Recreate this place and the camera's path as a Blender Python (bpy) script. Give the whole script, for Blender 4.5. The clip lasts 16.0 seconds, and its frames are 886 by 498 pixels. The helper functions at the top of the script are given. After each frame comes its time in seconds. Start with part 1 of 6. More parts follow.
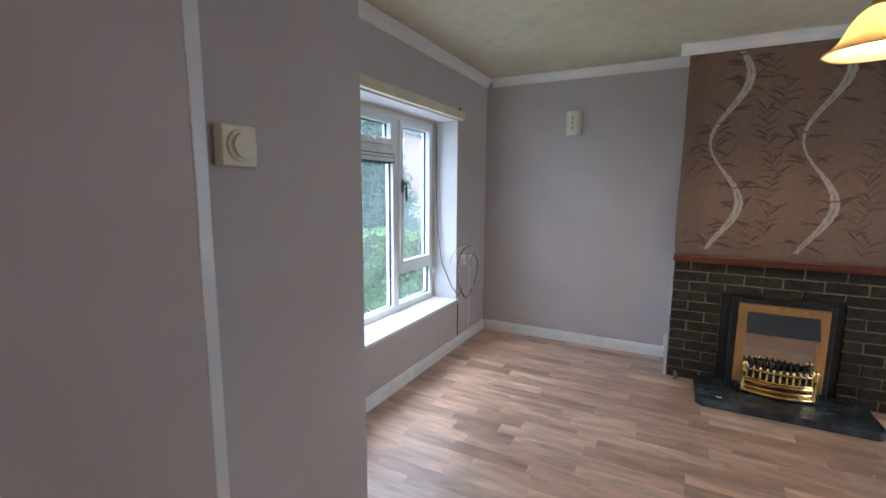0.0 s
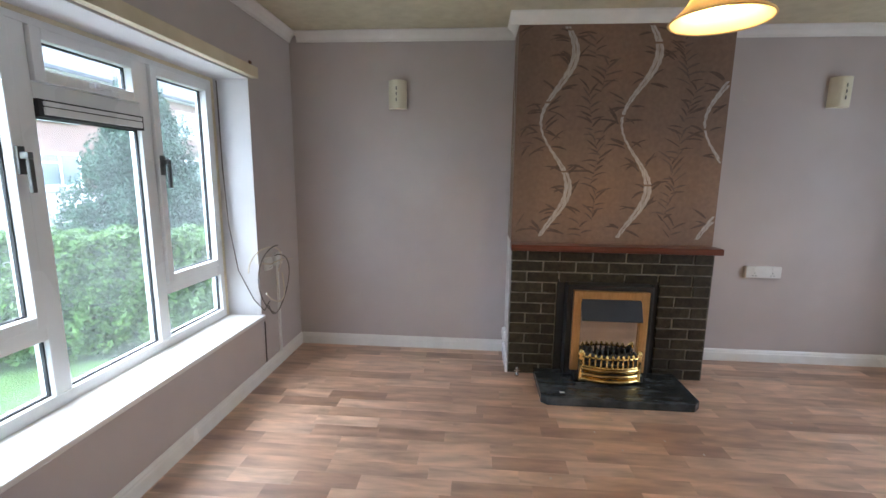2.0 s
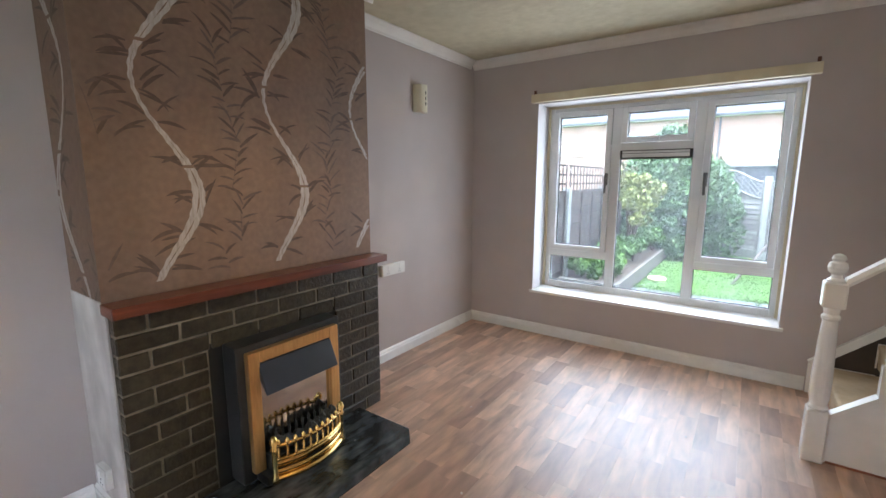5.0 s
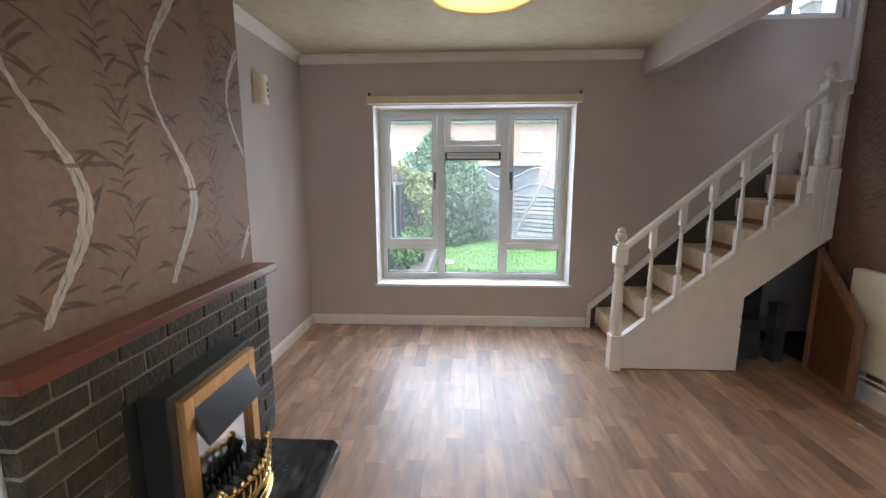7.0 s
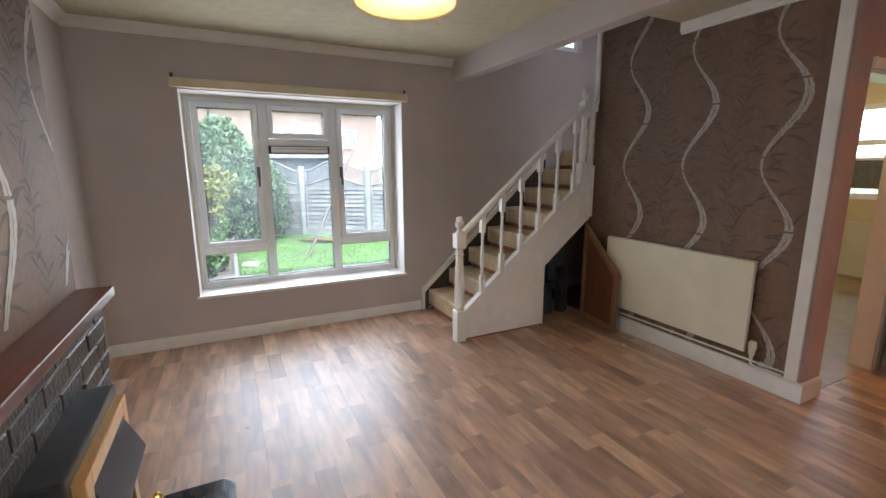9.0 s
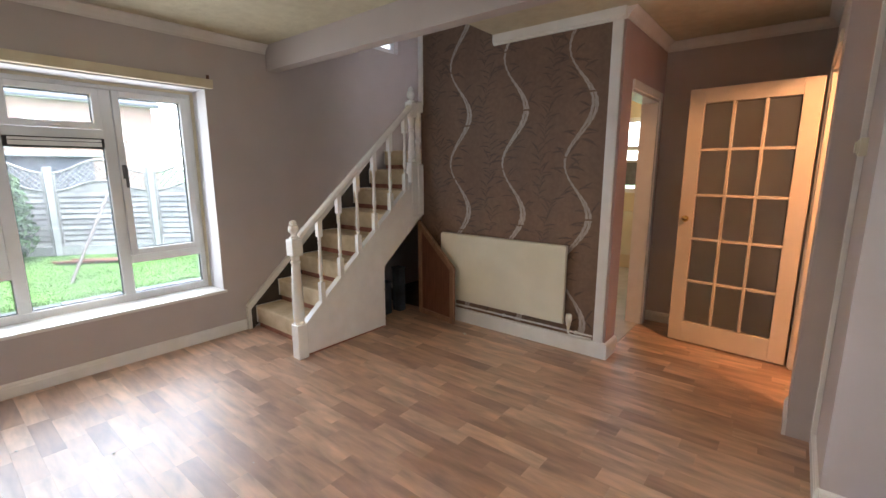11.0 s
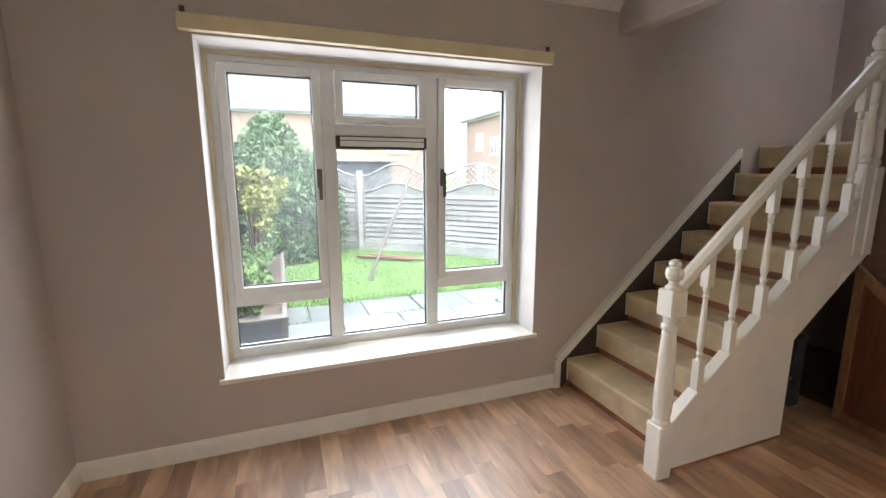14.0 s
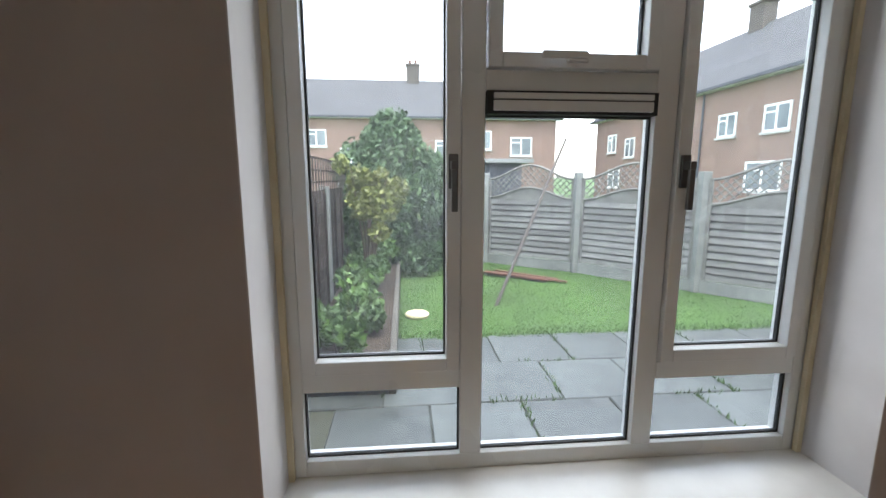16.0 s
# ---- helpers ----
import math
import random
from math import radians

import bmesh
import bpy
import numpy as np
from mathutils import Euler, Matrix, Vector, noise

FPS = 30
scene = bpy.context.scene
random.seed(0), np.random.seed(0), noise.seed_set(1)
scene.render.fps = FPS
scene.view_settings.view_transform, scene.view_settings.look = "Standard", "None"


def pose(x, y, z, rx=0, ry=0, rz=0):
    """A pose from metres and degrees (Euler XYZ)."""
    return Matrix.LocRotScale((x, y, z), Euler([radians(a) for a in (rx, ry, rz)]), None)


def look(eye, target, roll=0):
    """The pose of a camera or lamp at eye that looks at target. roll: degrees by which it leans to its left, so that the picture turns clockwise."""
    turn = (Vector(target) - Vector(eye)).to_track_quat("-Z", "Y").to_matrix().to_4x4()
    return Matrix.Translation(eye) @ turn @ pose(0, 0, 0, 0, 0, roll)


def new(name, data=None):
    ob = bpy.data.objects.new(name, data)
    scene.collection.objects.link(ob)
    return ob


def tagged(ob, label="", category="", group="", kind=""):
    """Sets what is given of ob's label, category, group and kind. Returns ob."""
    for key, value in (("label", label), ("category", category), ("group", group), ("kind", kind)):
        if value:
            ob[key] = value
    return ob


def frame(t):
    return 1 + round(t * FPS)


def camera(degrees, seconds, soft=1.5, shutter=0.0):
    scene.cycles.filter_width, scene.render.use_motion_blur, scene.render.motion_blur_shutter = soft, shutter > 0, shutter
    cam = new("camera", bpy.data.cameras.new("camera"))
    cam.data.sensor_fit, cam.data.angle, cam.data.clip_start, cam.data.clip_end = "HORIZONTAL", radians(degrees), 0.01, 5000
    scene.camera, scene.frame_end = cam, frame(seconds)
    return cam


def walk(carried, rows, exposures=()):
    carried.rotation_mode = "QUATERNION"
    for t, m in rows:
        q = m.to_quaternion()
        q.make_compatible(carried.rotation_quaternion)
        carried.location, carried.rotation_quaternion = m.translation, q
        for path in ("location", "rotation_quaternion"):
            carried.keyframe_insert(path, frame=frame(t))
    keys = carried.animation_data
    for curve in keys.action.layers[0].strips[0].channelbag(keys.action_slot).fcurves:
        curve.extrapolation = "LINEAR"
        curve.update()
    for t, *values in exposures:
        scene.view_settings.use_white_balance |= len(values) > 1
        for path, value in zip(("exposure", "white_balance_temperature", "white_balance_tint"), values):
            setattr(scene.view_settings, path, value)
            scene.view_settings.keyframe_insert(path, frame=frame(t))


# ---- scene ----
cam = camera(91.1, 16.0)
PATH = [
    (0, (0.272, 0.221, 1.391), (-0.645, 1.977, 1.116), 0.4),
    (0.5, (0.226, 0.364, 1.395), (-0.491, 2.21, 1.119), 0.7),
    (1, (0.182, 0.508, 1.385), (-0.356, 2.412, 1.088), 0.8),
    (1.5, (0.135, 0.688, 1.381), (-0.239, 2.625, 1.053), 0.7),
    (2, (0.08, 0.865, 1.371), (-0.072, 2.832, 1.04), 0.7),
    (2.5, (0.023, 1.054, 1.373), (0.186, 3.019, 1.04), 0.7),
    (3, (0.026, 1.22, 1.381), (0.521, 3.129, 1.05), 0.4),
    (3.5, (0.023, 1.424, 1.387), (0.839, 3.221, 1.061), 0.4),
    (4, (-0.021, 1.648, 1.371), (1.12, 3.259, 1.05), 0.3),
    (4.5, (-0.093, 1.847, 1.364), (1.303, 3.242, 1.047), 0.2),
    (5, (-0.197, 2.032, 1.363), (1.417, 3.17, 1.045), 0.1),
    (7.5, (-0.584, 2.897, 1.393), (1.382, 2.771, 1.048), -0.2),
    (8, (-0.589, 3.034, 1.416), (1.346, 2.68, 1.053), -0.2),
    (8.5, (-0.552, 3.165, 1.425), (1.312, 2.545, 1.051), -0.1),
    (9, (-0.524, 3.285, 1.414), (1.24, 2.42, 1.04), -0.2),
    (9.5, (-0.493, 3.396, 1.412), (1.146, 2.314, 1.037), -0.1),
    (10, (-0.448, 3.42, 1.394), (1.043, 2.139, 1.024), -0.1),
    (12.5, (0.31, 3.278, 1.378), (1.407, 1.646, 1.015), 0.0),
    (13, (0.598, 3.285, 1.417), (1.969, 1.877, 1.046), -0.0),
    (13.5, (0.849, 3.277, 1.401), (2.49, 2.192, 1.042), -0.3),
    (14, (1.1, 3.243, 1.396), (2.946, 2.557, 1.047), -0.1),
    (14.5, (1.402, 3.254, 1.409), (3.336, 2.889, 1.05), -0.2),
    (15, (1.708, 3.25, 1.38), (3.666, 3.043, 1.028), 0.1),
    (15.5, (2.012, 3.225, 1.37), (3.975, 3.049, 1.025), 0.0),
    (16, (2.30, 3.181, 1.345), (4.266, 3.005, 1.021), 0.0),
]
EXPOSURES = [(0, 4.28, 5350, 9), (1.5, 4.3, 5650, 9), (3, 4.55, 5850, 9), (4, 4.6, 5900, 9), (5, 4.5, 5900, 9), (7.5, 4.3, 6100, 9.5), (10, 4.4, 6250, 10.5), (12.5, 4.78, 6500, 11.5), (13, 4.72, 6550, 11.5), (13.5, 4.65, 6650, 11), (14.5, 4.08, 6950, 10.5), (15.5, 3.45, 6800, 10), (16, 3.2, 6600, 10)]
walk(cam, [(t, look(eye, target, roll)) for t, eye, target, roll in PATH], EXPOSURES)

# ---- daylight: an overcast sky, a broad weak sun ----
world = bpy.data.worlds.new("overcast_sky")
scene.world = world
world.use_nodes = True
wn, wl = world.node_tree.nodes, world.node_tree.links
sky = wn.new("ShaderNodeTexSky")
sky.sky_type = "NISHITA"
sky.sun_disc = False
sky.sun_elevation, sky.sun_rotation = radians(78), radians(-110)
sky.air_density, sky.dust_density, sky.ozone_density = 1.0, 1.2, 1.0
cloud = wn.new("ShaderNodeHueSaturation")
cloud.inputs["Saturation"].default_value = 0.45
wl.new(sky.outputs[0], cloud.inputs["Color"])
wl.new(cloud.outputs[0], wn["Background"].inputs[0])
wn["Background"].inputs[1].default_value = 0.15


def lamp(name, kind, where, energy, colour, size=0.05, target=None):
    data = bpy.data.lights.new(name, kind)
    data.energy, data.color = energy, colour
    if kind == "SUN":
        data.angle = size
    else:
        data.shadow_soft_size = size
    ob = new(name, data)
    ob.matrix_basis = look(where, target) if target else pose(*where)
    return ob


# high and veiled by cloud, in the direction that the sky names
lamp("sun", "SUN", (20 * math.sin(radians(-110)), 20 * math.cos(radians(-110)), 94.1), 0.5, (1.0, 0.97, 0.93), radians(60), (0, 0, 0))
lamp("pendant_bulb_light", "POINT", (0.97, 2.69, 2.03), 0.85, (1.0, 0.70, 0.34), 0.035)
lamp("porch_lamp_light", "POINT", (-0.85, 0.56, 2.05), 3.4, (1.0, 0.47, 0.21), 0.06)
lamp("kitchen_lamp_light", "POINT", (1.7, -1.5, 2.15), 0.45, (1.0, 0.74, 0.42), 0.06)



def window_light(name, x, z, height, aim, energy):
    """The sky's light in a window opening, between the frame and the room."""
    data = bpy.data.lights.new(name, "AREA")
    data.shape, data.size, data.size_y = "RECTANGLE", 1.66, height
    data.energy, data.color = energy, (0.93, 0.97, 1.0)
    ob = new(name, data)
    ob.matrix_basis = look((x, 2.68, z), (x + aim, 2.68, z))


window_light("back_window_light", 3.53, 1.19, 1.50, -1, 0.85)
window_light("front_window_light", -1.50, 1.20, 1.42, 1, 0.26)

# ---- materials ----


def node_mat(name):
    m = bpy.data.materials.new(name)
    m.use_nodes = True
    return m, m.node_tree.nodes, m.node_tree.links, m.node_tree.nodes["Principled BSDF"]


def surface(name, dark, light, scale=6.0, rough=(0.6, 0.8), bump=0.15, bump_scale=120.0, metal=0.0, stain=0.12, stain_scale=1.3,
            stretch=(1, 1, 1), vary=None, dist=0.004, coat=0.0, stain_stretch=None):
    """Two scales of colour variation, uneven gloss and fine relief. vary: 'object' or 'island' shifts each piece."""
    m, n, l, b = node_mat(name)
    tc = n.new("ShaderNodeTexCoord")
    mp = n.new("ShaderNodeMapping")
    mp.inputs["Scale"].default_value = stretch
    l.new(tc.outputs["Object"], mp.inputs["Vector"])
    src = mp.outputs["Vector"]
    if vary:
        if vary == "object":
            r = n.new("ShaderNodeObjectInfo").outputs["Random"]
        else:
            r = n.new("ShaderNodeNewGeometry").outputs["Random Per Island"]
        mul = n.new("ShaderNodeMath")
        mul.operation = "MULTIPLY"
        mul.inputs[1].default_value = 37.0
        l.new(r, mul.inputs[0])
        add = n.new("ShaderNodeVectorMath")
        l.new(src, add.inputs[0])
        l.new(mul.outputs[0], add.inputs[1])
        src = add.outputs[0]
    fine = n.new("ShaderNodeTexNoise")
    fine.inputs["Scale"].default_value, fine.inputs["Detail"].default_value = scale, 6
    l.new(src, fine.inputs["Vector"])
    ramp = n.new("ShaderNodeValToRGB")
    ramp.color_ramp.elements[0].position, ramp.color_ramp.elements[1].position = 0.3, 0.7
    ramp.color_ramp.elements[0].color, ramp.color_ramp.elements[1].color = (*dark, 1), (*light, 1)
    l.new(fine.outputs["Fac"], ramp.inputs["Fac"])
    big = n.new("ShaderNodeTexNoise")
    big.inputs["Scale"].default_value, big.inputs["Detail"].default_value = stain_scale, 4
    if stain_stretch:
        ms = n.new("ShaderNodeMapping")
        ms.inputs["Scale"].default_value = stain_stretch
        l.new(tc.outputs["Object"], ms.inputs["Vector"])
        l.new(ms.outputs["Vector"], big.inputs["Vector"])
    else:
        l.new(tc.outputs["Object"], big.inputs["Vector"])
    br = n.new("ShaderNodeMapRange")
    br.inputs["From Min"].default_value, br.inputs["From Max"].default_value = 0.3, 0.7
    br.inputs["To Min"].default_value, br.inputs["To Max"].default_value = 1 - stain, 1 + stain * 0.5
    l.new(big.outputs["Fac"], br.inputs["Value"])
    hsv = n.new("ShaderNodeHueSaturation")
    l.new(ramp.outputs["Color"], hsv.inputs["Color"])
    l.new(br.outputs["Result"], hsv.inputs["Value"])
    if vary:
        vr = n.new("ShaderNodeMapRange")
        vr.inputs["To Min"].default_value, vr.inputs["To Max"].default_value = 0.72, 1.25
        l.new(r, vr.inputs["Value"])
        vm = n.new("ShaderNodeMath")
        vm.operation = "MULTIPLY"
        l.new(br.outputs["Result"], vm.inputs[0])
        l.new(vr.outputs["Result"], vm.inputs[1])
        l.new(vm.outputs[0], hsv.inputs["Value"])
    l.new(hsv.outputs["Color"], b.inputs["Base Color"])
    rr = n.new("ShaderNodeMapRange")
    rr.inputs["To Min"].default_value, rr.inputs["To Max"].default_value = rough
    l.new(big.outputs["Fac"], rr.inputs["Value"])
    l.new(rr.outputs["Result"], b.inputs["Roughness"])
    b.inputs["Metallic"].default_value = metal
    b.inputs["Coat Weight"].default_value = coat
    if bump:
        bn = n.new("ShaderNodeTexNoise")
        bn.inputs["Scale"].default_value, bn.inputs["Detail"].default_value = bump_scale, 4
        l.new(src, bn.inputs["Vector"])
        bp = n.new("ShaderNodeBump")
        bp.inputs["Strength"].default_value, bp.inputs["Distance"].default_value = bump, dist
        l.new(bn.outputs["Fac"], bp.inputs["Height"])
        l.new(bp.outputs["Normal"], b.inputs["Normal"])
    return m


M = {}
M["paint"] = surface("taupe_wall_paint", (0.488, 0.434, 0.416), (0.526, 0.468, 0.449), 3, (0.55, 0.75), 0.12, 260, stain=0.06)
M["pink"] = surface("pink_taupe_paint", (0.40, 0.30, 0.29), (0.44, 0.335, 0.325), 3, (0.55, 0.75), 0.12, 260, stain=0.06)
M["kitchen_paint"] = surface("cream_kitchen_paint", (0.72, 0.62, 0.42), (0.76, 0.66, 0.46), 3, (0.5, 0.7), 0.1, 200, stain=0.06)
M["artex"] = surface("textured_cream_ceiling", (0.53, 0.475, 0.33), (0.61, 0.555, 0.40), 14, (0.7, 0.9), 0.6, 22, stain=0.10, dist=0.009)
M["gloss"] = surface("white_gloss_paint", (0.78, 0.77, 0.74), (0.85, 0.84, 0.81), 9, (0.14, 0.34), 0.06, 60, stain=0.08)
M["cornice"] = surface("white_cornice_paint", (0.74, 0.71, 0.66), (0.80, 0.77, 0.72), 9, (0.5, 0.7), 0.06, 60, stain=0.08)
M["reveal"] = surface("pale_grey_reveal_paint", (0.58, 0.56, 0.56), (0.65, 0.63, 0.63), 5, (0.45, 0.65), 0.08, 120, stain=0.08)
M["pvc"] = surface("white_window_plastic", (0.78, 0.79, 0.78), (0.83, 0.84, 0.83), 5, (0.22, 0.35), 0.03, 40, stain=0.04)
M["pelmet"] = surface("cream_painted_batten", (0.66, 0.58, 0.40), (0.76, 0.68, 0.50), 7, (0.4, 0.6), 0.1, 80, stain=0.12)
M["cream_plastic"] = surface("cream_plastic", (0.70, 0.65, 0.50), (0.76, 0.72, 0.57), 9, (0.35, 0.5), 0.02, 60, stain=0.08)
M["white_plastic"] = surface("white_plastic", (0.72, 0.71, 0.68), (0.80, 0.79, 0.76), 9, (0.3, 0.45), 0.02, 60, stain=0.06)
M["radiator"] = surface("cream_radiator_enamel", (0.72, 0.68, 0.54), (0.78, 0.74, 0.60), 5, (0.28, 0.42), 0.03, 60, stain=0.06)
M["paper"] = surface("brown_patterned_wallpaper", (0.178, 0.109, 0.073), (0.224, 0.139, 0.094), 40, (0.5, 0.7), 0.2, 300, stain=0.20, stain_scale=3.2, stain_stretch=(1, 1, 0.05))
M["paper_leaf"] = surface("dark_leaf_print", (0.080, 0.048, 0.032), (0.126, 0.080, 0.055), 30, (0.5, 0.7), 0.1, 200)
M["paper_leaf_pale"] = surface("soft_leaf_print", (0.108, 0.070, 0.050), (0.148, 0.097, 0.071), 30, (0.5, 0.7), 0.1, 200)
M["paper_stem"] = surface("pale_stem_print", (0.34, 0.29, 0.255), (0.54, 0.485, 0.445), 22, (0.3, 0.55), 0.15, 200, stretch=(6, 6, 1))
M["brick_black"] = surface("blackened_brick", (0.024, 0.019, 0.012), (0.058, 0.045, 0.027), 28, (0.24, 0.40), 0.9, 55, stain=0.25, vary="object", dist=0.006, stain_scale=5)
M["brick_black"].node_tree.nodes["Principled BSDF"].inputs["Specular IOR Level"].default_value = 0.34
M["mortar_black"] = surface("dark_grey_mortar", (0.12, 0.10, 0.072), (0.31, 0.27, 0.205), 9, (0.22, 0.45), 0.6, 120, stain=0.45, stain_scale=2.2)
M["lining"] = surface("scuffed_pale_lining", (0.42, 0.38, 0.36), (0.66, 0.63, 0.60), 7, (0.4, 0.65), 0.25, 60, stain=0.3, stain_scale=5, stretch=(1, 1, 0.4))
M["soot"] = surface("black_fire_board", (0.012, 0.012, 0.011), (0.026, 0.024, 0.022), 12, (0.3, 0.5), 0.15, 60)
M["mahogany"] = surface("red_brown_varnished_wood", (0.085, 0.022, 0.012), (0.155, 0.043, 0.021), 12, (0.22, 0.4), 0.12, 60, stretch=(0.3, 6, 6), coat=0.2)
M["slate"] = surface("black_marble_hearth", (0.008, 0.010, 0.012), (0.075, 0.085, 0.09), 9, (0.12, 0.34), 0.08, 40, stain=0.6, stain_scale=7, stretch=(1, 3, 1))
M["brass"] = surface("polished_brass", (0.72, 0.49, 0.17), (0.86, 0.62, 0.25), 12, (0.10, 0.24), 0.03, 60, metal=1.0)
M["oak_trim"] = surface("brushed_gold_fire_trim", (0.60, 0.34, 0.125), (0.74, 0.44, 0.17), 14, (0.28, 0.40), 0.05, 60, stretch=(8, 8, 1), metal=0.85)
M["gunmetal"] = surface("dark_grey_hood_enamel", (0.030, 0.034, 0.042), (0.045, 0.050, 0.060), 6, (0.25, 0.35), 0.03, 60)
M["chrome"] = surface("worn_steel", (0.42, 0.41, 0.40), (0.56, 0.55, 0.53), 14, (0.18, 0.35), 0.03, 60, metal=1.0)
M["handle_grey"] = surface("dark_grey_handle_metal", (0.075, 0.073, 0.072), (0.14, 0.137, 0.135), 14, (0.25, 0.4), 0.03, 60, metal=0.3)
M["rubber"] = surface("black_gasket_rubber", (0.018, 0.018, 0.018), (0.03, 0.03, 0.03), 20, (0.5, 0.7), 0.05, 60)
M["coal"] = surface("black_coal_effect", (0.012, 0.012, 0.013), (0.05, 0.05, 0.05), 40, (0.4, 0.7), 0.9, 60, dist=0.01)
M["carpet"] = surface("worn_beige_stair_carpet", (0.56, 0.435, 0.275), (0.71, 0.585, 0.40), 9, (0.9, 1.0), 0.9, 350, stain=0.2, stain_scale=3.5, dist=0.006)
M["raw_riser"] = surface("red_brown_bare_riser", (0.24, 0.085, 0.05), (0.38, 0.16, 0.10), 10, (0.6, 0.8), 0.3, 60, stain=0.25, stain_scale=6)
M["dark_string"] = surface("dark_brown_stair_string", (0.035, 0.026, 0.02), (0.07, 0.052, 0.04), 8, (0.5, 0.7), 0.2, 60)
M["door_wood"] = surface("red_brown_cupboard_panel", (0.10, 0.036, 0.018), (0.17, 0.066, 0.034), 9, (0.4, 0.6), 0.15, 60, stretch=(8, 8, 0.6), stain=0.2)
M["door_frame_wood"] = surface("bare_brown_softwood", (0.19, 0.095, 0.05), (0.30, 0.165, 0.095), 9, (0.45, 0.65), 0.15, 60, stretch=(8, 8, 0.8), stain=0.2)
M["pine"] = surface("pale_painted_door", (0.68, 0.59, 0.47), (0.72, 0.63, 0.51), 5, (0.28, 0.42), 0.06, 60, stain=0.06)
M["cable_white"] = surface("cream_cable", (0.55, 0.47, 0.36), (0.66, 0.58, 0.46), 12, (0.4, 0.5), 0.02, 60)
M["cable_dark"] = surface("brown_cable", (0.10, 0.08, 0.07), (0.16, 0.13, 0.11), 12, (0.4, 0.5), 0.02, 60)
M["carpet_grey"] = surface("grey_kitchen_vinyl", (0.40, 0.37, 0.32), (0.50, 0.46, 0.40), 7, (0.3, 0.5), 0.1, 60)
M["blind"] = surface("grey_blind_fabric", (0.16, 0.17, 0.19), (0.22, 0.23, 0.25), 20, (0.8, 0.9), 0.2, 200)
M["junk"] = surface("dark_cupboard_clutter", (0.015, 0.018, 0.022), (0.05, 0.058, 0.07), 9, (0.5, 0.8), 0.3, 40)
M["bare_plaster"] = surface("pale_green_old_paint", (0.50, 0.54, 0.46), (0.62, 0.65, 0.57), 14, (0.6, 0.8), 0.2, 90, stain=0.25, stain_scale=9)
M["grit"] = surface("pale_grit", (0.55, 0.52, 0.48), (0.7, 0.68, 0.64), 50, (0.7, 0.9), 0.2, 90)


def laminate(name, vary):
    m, n, l, b = node_mat(name)
    r = (n.new("ShaderNodeObjectInfo").outputs["Random"] if vary == "object" else n.new("ShaderNodeNewGeometry").outputs["Random Per Island"])
    tc = n.new("ShaderNodeTexCoord")
    geo = n.new("ShaderNodeNewGeometry")
    mul = n.new("ShaderNodeMath")
    mul.operation = "MULTIPLY"
    mul.inputs[1].default_value = 53.0
    l.new(r, mul.inputs[0])
    add = n.new("ShaderNodeVectorMath")
    l.new(geo.outputs["Position"], add.inputs[0])
    l.new(mul.outputs[0], add.inputs[1])
    mp = n.new("ShaderNodeMapping")
    mp.inputs["Scale"].default_value = (2.2, 10, 10)
    l.new(add.outputs[0], mp.inputs["Vector"])
    g = n.new("ShaderNodeTexNoise")
    g.inputs["Scale"].default_value, g.inputs["Detail"].default_value, g.inputs["Distortion"].default_value = 1.7, 8, 0.25
    l.new(mp.outputs["Vector"], g.inputs["Vector"])
    tone = n.new("ShaderNodeValToRGB")
    e = tone.color_ramp.elements
    e[0].position, e[0].color = 0.0, (0.35, 0.192, 0.116, 1)
    e[1].position, e[1].color = 1.0, (0.71, 0.475, 0.330, 1)
    for p, c in ((0.35, (0.51, 0.304, 0.193, 1)), (0.7, (0.62, 0.392, 0.262, 1))):
        e.new(p).color = c
    l.new(r, tone.inputs["Fac"])
    gr = n.new("ShaderNodeMapRange")
    gr.inputs["From Min"].default_value, gr.inputs["From Max"].default_value = 0.28, 0.72
    gr.inputs["To Min"].default_value, gr.inputs["To Max"].default_value = 0.50, 1.22
    l.new(g.outputs["Fac"], gr.inputs["Value"])
    hsv = n.new("ShaderNodeHueSaturation")
    l.new(tone.outputs["Color"], hsv.inputs["Color"])
    l.new(gr.outputs["Result"], hsv.inputs["Value"])
    l.new(hsv.outputs["Color"], b.inputs["Base Color"])
    big = n.new("ShaderNodeTexNoise")
    big.inputs["Scale"].default_value, big.inputs["Detail"].default_value = 2.3, 5
    l.new(geo.outputs["Position"], big.inputs["Vector"])
    rr = n.new("ShaderNodeMapRange")
    rr.inputs["To Min"].default_value, rr.inputs["To Max"].default_value = 0.40, 0.56
    l.new(big.outputs["Fac"], rr.inputs["Value"])
    l.new(rr.outputs["Result"], b.inputs["Roughness"])
    b.inputs["Specular IOR Level"].default_value = 0.9
    b.inputs["Coat Weight"].default_value, b.inputs["Coat Roughness"].default_value, b.inputs["Coat IOR"].default_value = 0.85, 0.47, 1.8
    bp = n.new("ShaderNodeBump")
    bp.inputs["Strength"].default_value, bp.inputs["Distance"].default_value = 0.12, 0.002
    l.new(g.outputs["Fac"], bp.inputs["Height"])
    l.new(bp.outputs["Normal"], b.inputs["Normal"])
    return m


M["laminate"] = laminate("brown_laminate_strip", "object")
M["laminate_far"] = laminate("brown_laminate_strip_far", "island")


